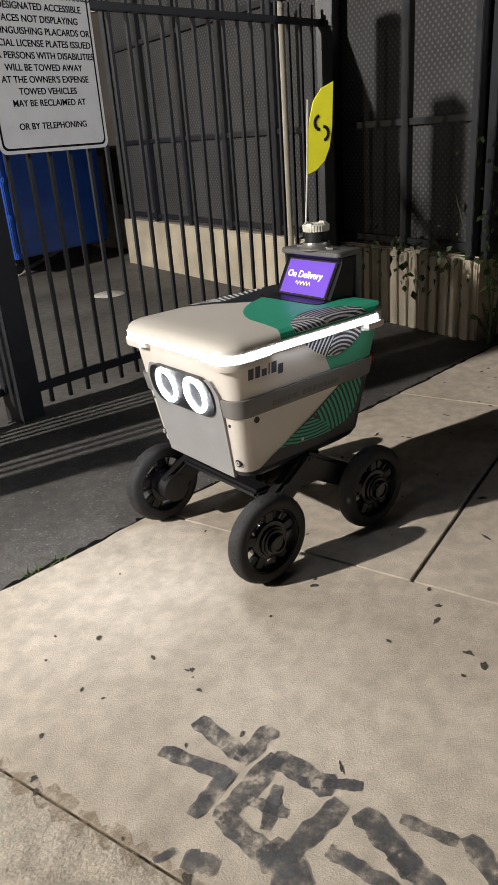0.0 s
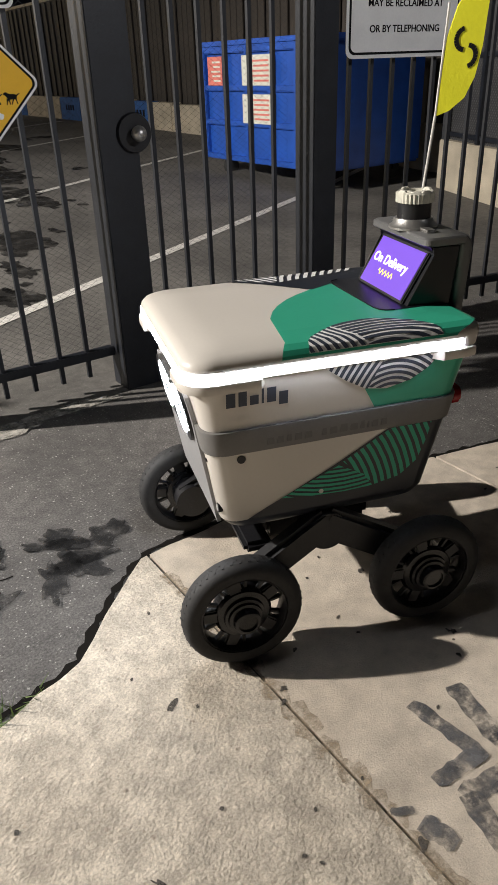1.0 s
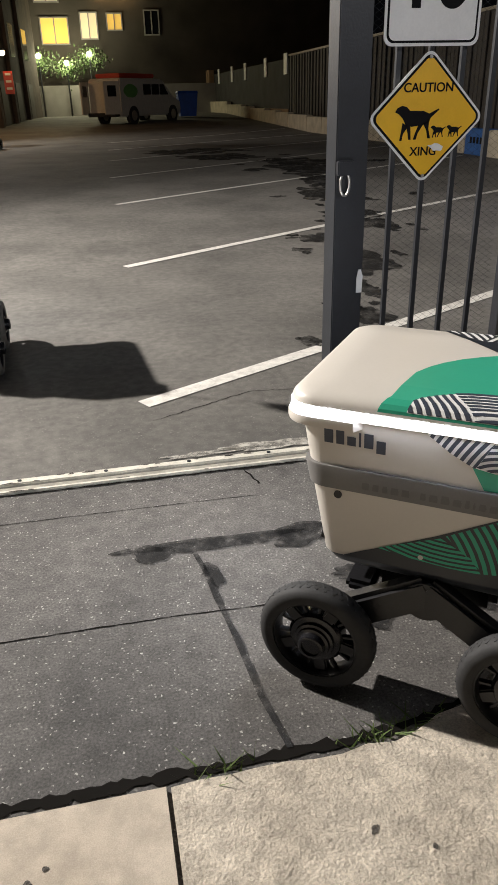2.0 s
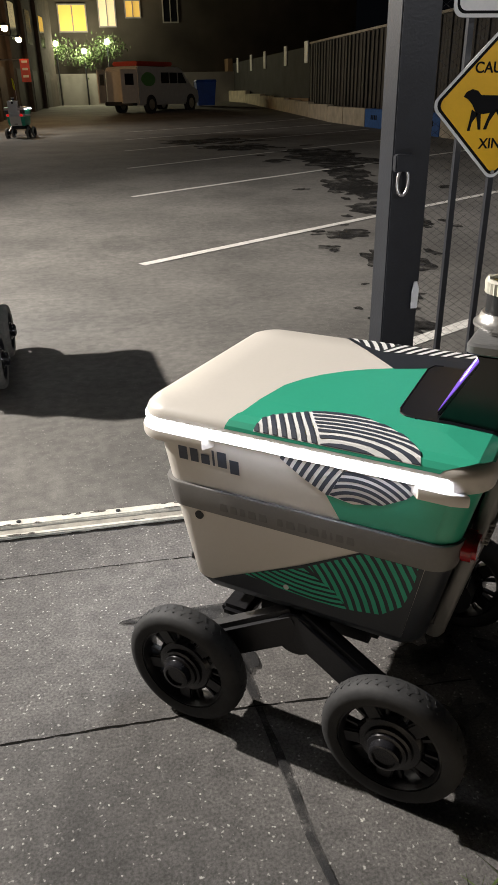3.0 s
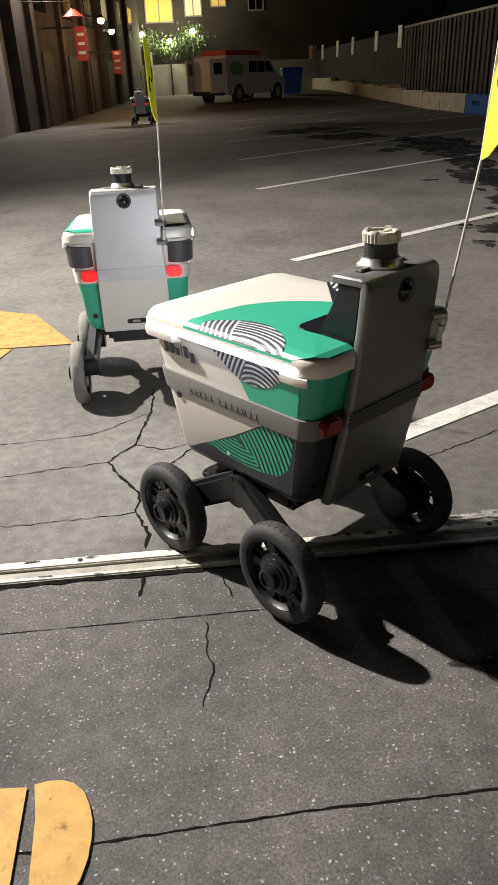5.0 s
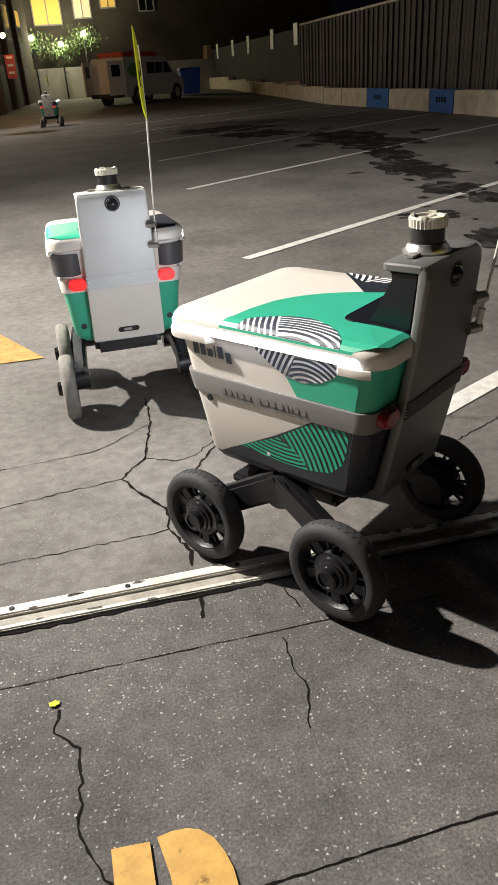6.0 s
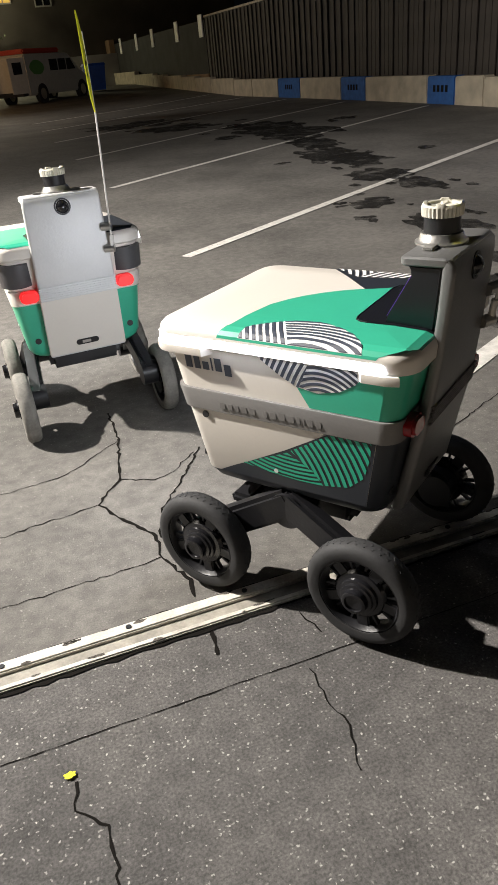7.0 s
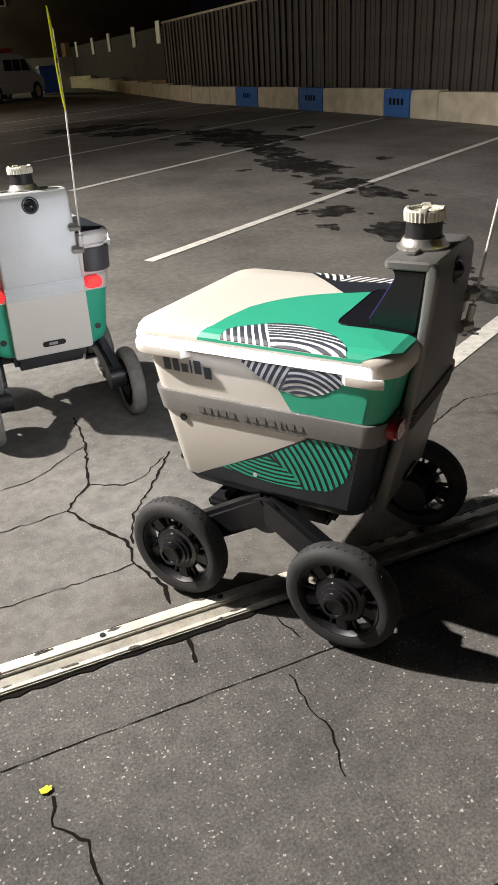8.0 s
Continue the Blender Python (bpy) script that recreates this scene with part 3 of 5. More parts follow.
def post(x0, x1, y0, y1, h, label, name="fence_post"):
    p = tagged(empty(name, pose((x0 + x1) / 2, (y0 + y1) / 2, 0)), label, "fence post", kind="structure")
    bm = bmesh.new()
    w, d = (x1 - x0) / 2, (y1 - y0) / 2
    box(bm, -w, w, -d, d, -0.02, h, 0.004)
    part("tube", bm, BLACKSTEEL, p)
    bm = bmesh.new()
    box(bm, -w - 0.004, w + 0.004, -d - 0.004, d + 0.004, h, h + 0.02, 0.006)
    part("cap", bm, BLACKSTEEL, p)
    return p


fence_panel("gate_panel", (0.84, 0.2), (1.47, 0.2), 0.06, 2.05, "black steel picket gate leaf backed with wire mesh", mesh_to=1.9)
fence_panel("gate_panel", (1.64, 0.2), (2.52, 0.2), 0.06, 2.05, "black steel picket gate leaf backed with wire mesh", mesh_to=1.9)
fence_panel("fence_panel", (2.64, 0.12), (5.2, -0.36), 0.04, 2.0, "black steel picket fence panel")
end_post = post(0.71, 0.83, 0.1, 0.22, 2.6, "thick black steel gate end post with worn edges", "gate_post")
lock_post = post(1.47, 1.64, 0.08, 0.22, 2.5, "wide black steel lock post of the gate", "gate_post")
post(2.52, 2.66, 0.06, 0.2, 2.6, "black steel fence post")
post(5.18, 5.3, -0.44, -0.32, 2.6, "black steel corner post of the fence")


def build_lock():
    k = tagged(empty("gate_lock", pose(1.62, 0.075, 1.06)), "black round gate lock with a shiny knob", "lock")
    bm = bmesh.new()
    lathe(bm, [(0.0, -0.012), (0.07, -0.012), (0.075, 0.0), (0.075, 0.005)], 24)
    bmesh.ops.transform(bm, matrix=pose(0, 0, 0, 0, 0, 90), verts=bm.verts)
    part("plate", bm, PLASTIC, k)
    bm = bmesh.new()
    bmesh.ops.create_uvsphere(bm, u_segments=16, v_segments=10, radius=0.03, matrix=Matrix.Translation((0, -0.045, 0)))
    cyl(bm, 0.012, (0, 0, 0), (0, -0.04, 0), 12)
    part("knob", bm, STEEL, k, "shiny steel knob")
    h = tagged(empty("padlock", pose(0.74, 0.09, 1.07)), "grey steel shackle hanging from the gate latch", "padlock")
    bm = bmesh.new()
    for i in range(16):
        a, b = 2 * math.pi * i / 16, 2 * math.pi * (i + 1) / 16
        cyl(bm, 0.005, (0.018 * math.cos(a), -0.01, 0.04 * math.sin(a) - 0.03), (0.018 * math.cos(b), -0.01, 0.04 * math.sin(b) - 0.03), 8)
    part("shackle", bm, STEEL, h)
    bm = bmesh.new()
    box(bm, -0.03, 0.03, -0.02, 0.01, 0.0, 0.05, 0.004)
    part("latch_plate", bm, BLACKSTEEL, h)
    t = tagged(empty("reflector", pose(0.815, 0.093, 0.68)), "worn white reflector strip on the gate post", "reflector")
    bm = bmesh.new()
    prism(bm, [(-0.011, -0.045), (0.011, -0.045), (0.013, 0.02), (0.005, 0.045), (-0.005, 0.045), (-0.012, 0.01)], 0.004, lambda u, v, w: (u, -w, v))
    part("strip", bm, SIGNWHITE, t)


build_lock()


def rounded(w, h, r, n=5):
    return [(p[0], p[1]) for p in ring(0, -h / 2, h / 2, w / 2, r, n)]


def sign_face(parent, name, pts, depth, material, y, label=""):
    bm = bmesh.new()
    prism(bm, pts, depth, lambda u, v, w: (u, y - w, v))
    return part(name, bm, material, parent, label, smooth=False)


UP = pose(0, 0, 0, 90)


def build_signs():
    s = tagged(empty("caution_sign", pose(1.075, 0.165, 1.25)), "yellow diamond sign with a dog and puppies on the gate", "sign")
    turn = lambda w, r: [((u - v) * 0.7071, (u + v) * 0.7071) for u, v in rounded(w, w, r)]
    sign_face(s, "plate", turn(0.325, 0.03), 0.003, SIGNWHITE, 0.0)
    sign_face(s, "border", turn(0.308, 0.026), 0.002, INK, -0.003)
    sign_face(s, "face", turn(0.292, 0.022), 0.002, SIGNYELLOW, -0.005)
    lettering("caution_word", "CAUTION", 0.043, INK, pose(0, -0.008, 0.1) @ UP, s)
    lettering("crossing_word", "XING", 0.043, INK, pose(-0.005, -0.008, -0.115) @ UP, s)
    for name, k, x, z in (("dog_figure", 0.9, -0.004, 0.004), ("puppy_figure", 0.32, 0.062, -0.04), ("puppy_figure", 0.32, 0.125, -0.04)):
        bm = bmesh.new()
        for pts in ([(-0.135, 0.02), (-0.125, 0.035), (-0.105, 0.043), (-0.085, 0.038), (-0.07, 0.024), (-0.01, 0.022), (0.015, 0.012), (0.055, 0.03), (0.057, 0.025), (0.022, -0.004), (0.016, -0.02), (-0.01, -0.03), (-0.06, -0.036), (-0.085, -0.03), (-0.1, -0.005), (-0.118, 0.012)],
                    [(-0.1, -0.02), (-0.075, -0.035), (-0.095, -0.062), (-0.1, -0.088), (-0.11, -0.088), (-0.105, -0.06)], [(-0.085, -0.03), (-0.065, -0.035), (-0.06, -0.085), (-0.07, -0.085), (-0.075, -0.06)],
                    [(-0.03, -0.03), (-0.01, -0.03), (-0.03, -0.06), (-0.038, -0.085), (-0.05, -0.085), (-0.042, -0.06)], [(-0.01, -0.025), (0.016, -0.015), (0.015, -0.045), (0.026, -0.082), (0.014, -0.082), (0.006, -0.05)]):
            prism(bm, [(u * k, v * k) for u, v in pts], 0.001, lambda u, v, w: (u + x, -0.0075 - w, v + z))
        part(name, bm, INK, s, smooth=False)
    for z in (0.2, -0.2):
        bm = bmesh.new()
        cyl(bm, 0.006, (0, -0.006, z), (0, -0.011, z), 8)
        part("bolt", bm, STEEL, s)
    bm = bmesh.new()
    prism(bm, blob(0.045, -0.1, 0.03, 0.012, -10, seed=3), 0.001, lambda u, v, w: (u, -0.0095 - w, v))
    part("paper_patch", bm, SIGNWHITE, s)
    t = tagged(empty("speed_sign", pose(1.072, 0.165, 1.763)), "white speed sign with a black ten on the gate", "sign")
    sign_face(t, "plate", rounded(0.36, 0.56, 0.03), 0.003, SIGNWHITE, 0.0)
    sign_face(t, "border", rounded(0.34, 0.54, 0.026), 0.001, INK, -0.003)
    sign_face(t, "face", rounded(0.325, 0.525, 0.022), 0.001, SIGNWHITE, -0.004)
    lettering("number", "10", 0.27, INK, pose(0, -0.006, -0.08) @ UP, t)
    u = tagged(empty("towing_sign", pose(3.0, 0.0, 1.68, 0, 0, -8)), "white metal parking sign with black capital letters", "sign")
    sign_face(u, "plate", rounded(0.64, 0.78, 0.035), 0.003, SIGNWHITE, 0.0)
    sign_face(u, "border", rounded(0.61, 0.75, 0.03), 0.001, INK, -0.003)
    sign_face(u, "face", rounded(0.59, 0.73, 0.026), 0.001, SIGNWHITE, -0.004)
    words = ["UNAUTHORIZED VEHICLES PARKED", "IN DESIGNATED ACCESSIBLE", "SPACES NOT DISPLAYING", "DISTINGUISHING PLACARDS OR", "SPECIAL LICENSE PLATES ISSUED",
             "FOR PERSONS WITH DISABILITIES", "WILL BE TOWED AWAY", "AT THE OWNER'S EXPENSE", "TOWED VEHICLES", "MAY BE RECLAIMED AT", "", "OR BY TELEPHONING"]
    lettering("sign_words", "\n".join(words), 0.04, INK, pose(0, -0.006, 0.27) @ UP, u, space=1.25).matrix_local = pose(0, -0.006, 0.0) @ UP


build_signs()


def wall_run(name, a, b, thick, z0, z1, material, label, ribs=0.0, bevel=0.01):
    length = math.dist(a, b)
    w = tagged(empty(name, pose(a[0], a[1], 0, 0, 0, math.degrees(math.atan2(b[1] - a[1], b[0] - a[0])))), label, "wall", kind="structure")
    bm = bmesh.new()
    box(bm, 0, length, 0, thick, z0, z1, bevel)
    part("core", bm, material, w)
    # These strips give shape to the fence pickets' shadows on the wall.
    if ribs:
        bm = bmesh.new()
        box(bm, -ribs * 0.36, ribs * 0.36, -0.025, 0.0, z0, z1 - 0.02, 0.005)
        me = mesh(bm, "board", material)
        for i in range(int(length / ribs)):
            o = new("board", me)
            o.parent = w
            o.location = ((i + 0.5) * ribs, -0.002, 0)
    return w


E1, E2, E3 = (6.75, 3.05), (5.28, -0.36), (4.72, -1.62)
wall_run("wall_east_rear", E1, E2, 0.2, -0.05, 0.5, BLOCK, "low stained concrete wall behind the fence")
# Flat wall striped by picket shadows, which are modelled as raised ribs.
wall_run("wall_east_front", E2, E3, 0.2, -0.05, 0.52, BLOCK, "low concrete wall, picket shadows shaped as vertical ribs", ribs=0.09)
wall_run("wall_corner", E3, (7.5, -2.9), 0.2, -0.05, 0.52, BLOCK, "low concrete wall end")


def build_screen():
    for a, b in ((E1, E2), (E2, E3), (E3, (7.5, -2.9)), ((9, 3.4), E1)):
        length = math.dist(a, b)
        s = tagged(empty("screen_fence", pose(a[0], a[1], 0, 0, 0, math.degrees(math.atan2(b[1] - a[1], b[0] - a[0])))),
                   "dark perforated screen fence on top of the low wall", "screen fence", kind="structure")
        bm = bmesh.new()
        box(bm, 0, length, 0.09, 0.1, 0.5, 3.4)
        part("screen", bm, SCREEN, s)
        bm = bmesh.new()
        n = max(1, round(length / 0.75))
        for i in range(n + 1):
            box(bm, i * length / n - 0.03, i * length / n + 0.03, 0.04, 0.09, 0.5, 3.42, 0.004)
        part("stile", bm, BLACKSTEEL, s)
        for z in (0.56, 1.3, 2.2):
            bm = bmesh.new()
            box(bm, 0, length, 0.055, 0.085, z - 0.02, z + 0.02)
            part("crossbar", bm, BLACKSTEEL, s)


build_screen()
bm = bmesh.new()
cyl(bm, 0.035, (5.36, 0.06, 0.0), (5.36, 0.06, 2.1), 14)
bmesh.ops.create_uvsphere(bm, u_segments=14, v_segments=8, radius=0.04, matrix=Matrix.Translation((5.36, 0.06, 2.1)))
tagged(part("steel_pole", bm, mat("pale_pole", (0.5, 0.46, 0.38), 0.6)), "pale steel pole behind the fence", "pole")
bm = bmesh.new()
lathe(bm, [(0.0, 0.012), (0.13, 0.012), (0.15, 0.0)], 24, "Z")
bmesh.ops.transform(bm, matrix=Matrix.Translation((5.2, 1.95, 0.004)), verts=bm.verts)
tagged(part("manhole_lid", bm, LINE), "pale round cover set in the yard asphalt", "manhole cover")


def build_dumpster():
    d = tagged(empty("dumpster", pose(5.55, 3.5, 0.03)), "blue ribbed steel dumpster with pasted notices", "dumpster")
    bm = bmesh.new()
    box(bm, 0, 1.4, 0, 2.4, 0.2, 1.44, 0.03)
    part("body", bm, BINBLUE, d)
    bm = bmesh.new()
    for k in range(6):
        box(bm, -0.05, 0.01, 0.02 + 0.46 * k, 0.08 + 0.46 * k, 0.2, 1.44, 0.01)
    for z in (0.2, 0.6, 0.98, 1.38):
        box(bm, -0.045, 0.01, 0, 2.4, z, z + 0.06, 0.01)
    part("rib", bm, BINBLUE, d)
    bm = bmesh.new()
    box(bm, -0.06, 1.45, -0.02, 2.42, 1.44, 1.51, 0.02)
    part("lid", bm, BINBLUE, d)
    for y, z, w, h, m in ((2.08, 1.04, 0.32, 0.36, REDPAPER), (1.2, 1.04, 0.6, 0.36, PAPER), (1.2, 0.64, 0.6, 0.36, PAPER)):
        bm = bmesh.new()
        box(bm, -0.052, -0.047, y - w / 2, y + w / 2, z, z + h - 0.05)
        n = part("notice", bm, m, d, "pale pasted paper notice", smooth=False)
        bm = bmesh.new()
        for i in range(5):
            box(bm, -0.054, -0.051, y - w * 0.38, y + w * (0.1 + 0.07 * (i % 3)), z + 0.04 + 0.05 * i, z + 0.06 + 0.05 * i)
        part("print_bar", bm, REDPAPER if m is PAPER else PAPER, n, smooth=False)
    for y in (0.3, 2.1):
        for x in (0.15, 1.25):
            bm = bmesh.new()
            cyl(bm, 0.1, (x, y - 0.03, 0.1), (x, y + 0.03, 0.1), 16)
            box(bm, x - 0.03, x + 0.03, y - 0.05, y + 0.05, 0.1, 0.21)
            part("caster", bm, RUBBER, d)


build_dumpster()

# low kerb wall with painted sections along the east side of the yard
kerb = tagged(empty("kerb_wall"), "low concrete wall painted in blue and cream sections", "kerb wall", kind="structure")
ys = [3.5, 6.6, 7.5, 10.6, 11.5, 12.45, 15.05, 16.3, 18.8, 20.4, 22.6, 24.4, 27, 29, 31, 34, 36, 40, 48]
for i, (a, b) in enumerate(zip(ys, ys[1:])):
    bm = bmesh.new()
    z = gz((a + b) / 2)
    box(bm, 7.65, 7.9, a + 0.004, b - 0.004, z - 0.1, z + 0.5, 0.02)
    blue = a in (6.6, 11.5, 15.05, 18.8)
    s = part("section", bm, KERBBLUE if blue else BLOCK, kerb, "blue painted section" if blue else "")
    if blue:
        bm = bmesh.new()
        for k in range(4):
            box(bm, 7.644, 7.652, (a + b) / 2 - 0.25 + 0.14 * k, (a + b) / 2 - 0.17 + 0.14 * k, z + 0.22, z + 0.34)
        part("print_bar", bm, INK, s, smooth=False)


def build_board_fence():
    f = tagged(empty("board_fence"), "tall dark vertical board fence behind the kerb wall", "fence", kind="structure")
    bm = bmesh.new()
    box(bm, 8.0, 8.04, 2.0, 28.0, 0, 2.82)
    part("backing", bm, BOARD, f)
    bm = bmesh.new()
    box(bm, -0.03, 0.0, -0.085, 0.085, 0.1, 2.8, 0.006)
    me = mesh(bm, "board", BOARD)
    y = 4.0
    while y < 28:
        o = new("board", me)
        o.parent = f
        o.location = (8.0 - 0.012 * (int(y * 10) % 3), y, 0)
        y += 0.2 if y < 16 else 0.36
    bm = bmesh.new()
    box(bm, 7.96, 8.06, 2, 28.05, 2.82, 2.88)
    part("cap_rail", bm, BLOCK, f)
    g = tagged(empty("screen_wall"), "dark screened fence with small white panels", "fence", kind="structure")
    bm = bmesh.new()
    box(bm, 8.0, 8.06, 28.1, 46, 0.2, 2.75)
    part("screen", bm, FARSCREEN, g)
    for y in (28.3, 31.8, 36.2, 39.7, 43.8):
        bm = bmesh.new()
        box(bm, 7.95, 7.99, y, y + 0.5, 2.2, 2.95, 0.01)
        part("white_panel", bm, SIGNWHITE, g)
    bm = bmesh.new()
    box(bm, 7.95, 8.0, 28.1, 46, 0.2, 0.95)
    part("plinth", bm, TAN, g)
    wall_run("wall_north_east", (8.0, 46), (7.2, 70), 0.3, 0, 3.0, TAN, "tan stucco wall at the end of the yard")


build_board_fence()


# ---- west buildings, far block and vehicles ----
def build_west():
    b = tagged(empty("building_west"), "pale rendered building side with a flood lamp", "building", kind="structure")
    bm = bmesh.new()
    box(bm, -9.5, -5.25, 0.5, 21.0, -0.1, 7.0)
    part("wall", bm, STUCCO, b)
    c = tagged(empty("building_dark"), "dark brick building front with lamps and red signs", "building", kind="structure")
    a, e = (-4.95, 21.1), (-2.35, 44.0)
    yaw = math.degrees(math.atan2(e[1] - a[1], e[0] - a[0]))
    length = math.dist(a, e)
    c.matrix_world = pose(a[0], a[1], 0, 0, 0, yaw)
    bm = bmesh.new()
    box(bm, 0, length, 0, 4.5, -0.1, 7.5)
    part("wall", bm, BRICKDARK, c)
    for k in range(6):
        bm = bmesh.new()
        box(bm, 1.2 + 3.4 * k, 1.6 + 3.4 * k, -0.16, 0, 0, 6.2, 0.02)
        part("pilaster", bm, BRICKDARK, c)
        bm = bmesh.new()
        box(bm, 2.3 + 3.4 * k, 3.5 + 3.4 * k, -0.05, 0.02, 0.2, 2.3, 0.02)
        part("door", bm, BOARD, c)
        bm = bmesh.new()
        box(bm, 2.3 + 3.4 * k, 3.5 + 3.4 * k, -0.04, 0.02, 3.4, 4.8, 0.02)
        part("window", bm, GLASS, c)
    for x, z, w, h in ((-3.5, 2.52, 0.35, 0.95), (-2.83, 2.12, 0.35, 0.8)):
        y = 24.0 if x < -3 else 30.0
        s = tagged(empty("hanging_sign", pose(x, y, z)), "red hanging sign with pale bars on the building", "sign")
        bm = bmesh.new()
        box(bm, -w / 2, w / 2, -0.04, 0.04, -h / 2, h / 2, 0.01)
        part("panel", bm, REDPAINT, s)
        for i in range(3):
            bm = bmesh.new()
            box(bm, -w * 0.3, w * 0.3, -0.045, -0.039, -h * 0.3 + 0.25 * i, -h * 0.3 + 0.25 * i + 0.08)
            part("print_bar", bm, PAPER, s, smooth=False)
        bm = bmesh.new()
        box(bm, -1.2, -w / 2, -0.02, 0.02, h / 2 - 0.05, h / 2)
        part("bracket", bm, BLACKSTEEL, s)
    for x, y, z in ((-2.98, 26.0, 3.27), (-2.93, 30.0, 3.17), (-3.35, 22.0, 4.4)):
        s = tagged(empty("wall_lamp", pose(x, y, z)), "glowing warm wall lamp on an arm", "lamp")
        bm = bmesh.new()
        bmesh.ops.create_uvsphere(bm, u_segments=14, v_segments=8, radius=0.11)
        part("globe", bm, WARM, s)
        bm = bmesh.new()
        cyl(bm, 0.02, (0, 0, 0.1), (-1.6, 0, 0.25), 8)
        cyl(bm, 0.14, (0, 0, 0.06), (0, 0, 0.16), 14, 0.05)
        part("arm", bm, BLACKSTEEL, s)
        lamp("wall_lamp_light", "POINT", (x + 0.25, y - 0.1, z - 0.15), (x, y, 0), 60, (1.0, 0.6, 0.28), 0.1)
    h = tagged(empty("hooded_lamp", pose(-3.43, 22.0, 3.1)), "red hooded lamp on a bent arm", "lamp")
    bm = bmesh.new()
    cyl(bm, 0.3, (0, 0, 0), (0, 0, 0.2), 20, 0.06)
    part("hood", bm, REDPAINT, h)
    bm = bmesh.new()
    cyl(bm, 0.015, (0, 0, 0.2), (0, 0, 0.35), 8)
    cyl(bm, 0.015, (0, 0, 0.35), (-1.4, 0, 0.4), 8)
    part("arm", bm, BLACKSTEEL, h)
    w = tagged(empty("flood_lamp", pose(-5.1, 3.0, 4.75)), "wall flood lamp on the rendered building", "lamp")
    bm = bmesh.new()
    box(bm, -0.16, -0.02, -0.18, 0.18, -0.02, 0.16, 0.02)
    part("housing", bm, BLACKSTEEL, w)
    bm = bmesh.new()
    box(bm, -0.02, 0.0, -0.15, 0.15, 0.02, 0.14, 0.005)
    part("lens", bm, FLOODGLASS, w)


build_west()


def build_north():
    n = tagged(empty("apartment_block"), "dark apartment block with lit windows at night", "apartment building", kind="structure")
    bm = bmesh.new()
    box(bm, -14, 16, 47, 60, 0, 14)
    part("wall", bm, mat("block_render", (0.07, 0.06, 0.05), 0.9, vary=0.4, scale=0.6), n)
    bm = bmesh.new()
    box(bm, -9, 12, 45.6, 45.9, 0.4, 2.3, 0.03)
    part("garden_wall", bm, STUCCO, n)
    for x, z, w, h, m in ((-1.2, 5.2, 1.5, 1.3, WINLIT), (0.8, 5.45, 0.9, 1.3, WINPALE), (2.3, 5.65, 0.8, 0.8, WINLIT), (-1.5, 7.3, 1.3, 1.2, WINPALE), (0.6, 7.4, 0.8, 0.7, WINPALE),
                          (4.5, 5.6, 0.8, 1.2, GLASS), (-4.2, 5.4, 0.9, 1.3, GLASS), (-4.2, 8.0, 0.9, 1.3, WINLIT), (3.6, 8.2, 0.7, 1.3, WINLIT)):
        o = empty("window")
        o.parent = n
        o.location = (x, 46.98, z)
        bm = bmesh.new()
        box(bm, -w / 2, w / 2, -0.03, 0.0, -h / 2, h / 2)
        part("pane", bm, m, o, smooth=False)
        bm = bmesh.new()
        for a, b, c, d in ((-w / 2 - 0.07, w / 2 + 0.07, h / 2, h / 2 + 0.07), (-w / 2 - 0.07, w / 2 + 0.07, -h / 2 - 0.07, -h / 2), (-w / 2 - 0.07, -w / 2, -h / 2, h / 2),
                           (w / 2, w / 2 + 0.07, -h / 2, h / 2), (-0.03, 0.03, -h / 2, h / 2)):
            box(bm, a, b, -0.08, 0.0, c, d)
        part("window_frame", bm, STUCCO, o, smooth=False)
    s = tagged(empty("string_lights"), "string of small warm lights on a balcony", "string lights")
    for i in range(14):
        bm = bmesh.new()
        bmesh.ops.create_icosphere(bm, subdivisions=1, radius=0.04, matrix=Matrix.Translation((1.3 + 0.17 * i, 46.7, 7.0 - 0.12 * math.sin(i * 0.8))))
        part("bulb", bm, WARM, s)
    rnd = random.Random(9)
    for x, z in ((-2.25, 3.83), (-0.72, 3.45), (0.62, 3.9)):
        p = tagged(empty("garden_lamp", pose(x, 45.2, z)), "bright garden lamp among leaves on a pole", "lamp")
        bm = bmesh.new()
        bmesh.ops.create_uvsphere(bm, u_segments=12, v_segments=8, radius=0.14)
        part("globe", bm, COOLGLOBE, p)
        bm = bmesh.new()
        cyl(bm, 0.04, (0, 0, -0.1), (0, 0, 0.5 - z), 8)
        part("pole", bm, BLACKSTEEL, p)
        lamp("garden_lamp_light", "POINT", (x, 44.8, z), (x, 44, 0), 220, (1.0, 0.93, 0.6), 0.15)
        t = tagged(empty("shrub", pose(x, 45.4, z - 0.3)), "leafy shrub lit by a lamp", "shrub")
        bm = bmesh.new()
        for i in range(500):
            d = Vector((rnd.gauss(0, 0.42), rnd.gauss(0, 0.25), rnd.gauss(0, 0.28)))
            r = rnd.uniform(0.05, 0.11)
            q = Euler((rnd.uniform(0, 6), rnd.uniform(0, 6), rnd.uniform(0, 6))).to_matrix()
            bm.faces.new([bm.verts.new(d + q @ Vector(v)) for v in ((-r, 0, 0), (0, -r * 0.5, 0.01), (r, 0, 0), (0, r * 0.5, 0.01))])
        part("crown", bm, LEAF, t, smooth=False)
        bm = bmesh.new()
        cyl(bm, 0.06, (0, 0.1, 1.0 - z), (0, 0.1, 0.1), 8, 0.02)
        part("trunk", bm, BRICKDARK, t)


build_north()


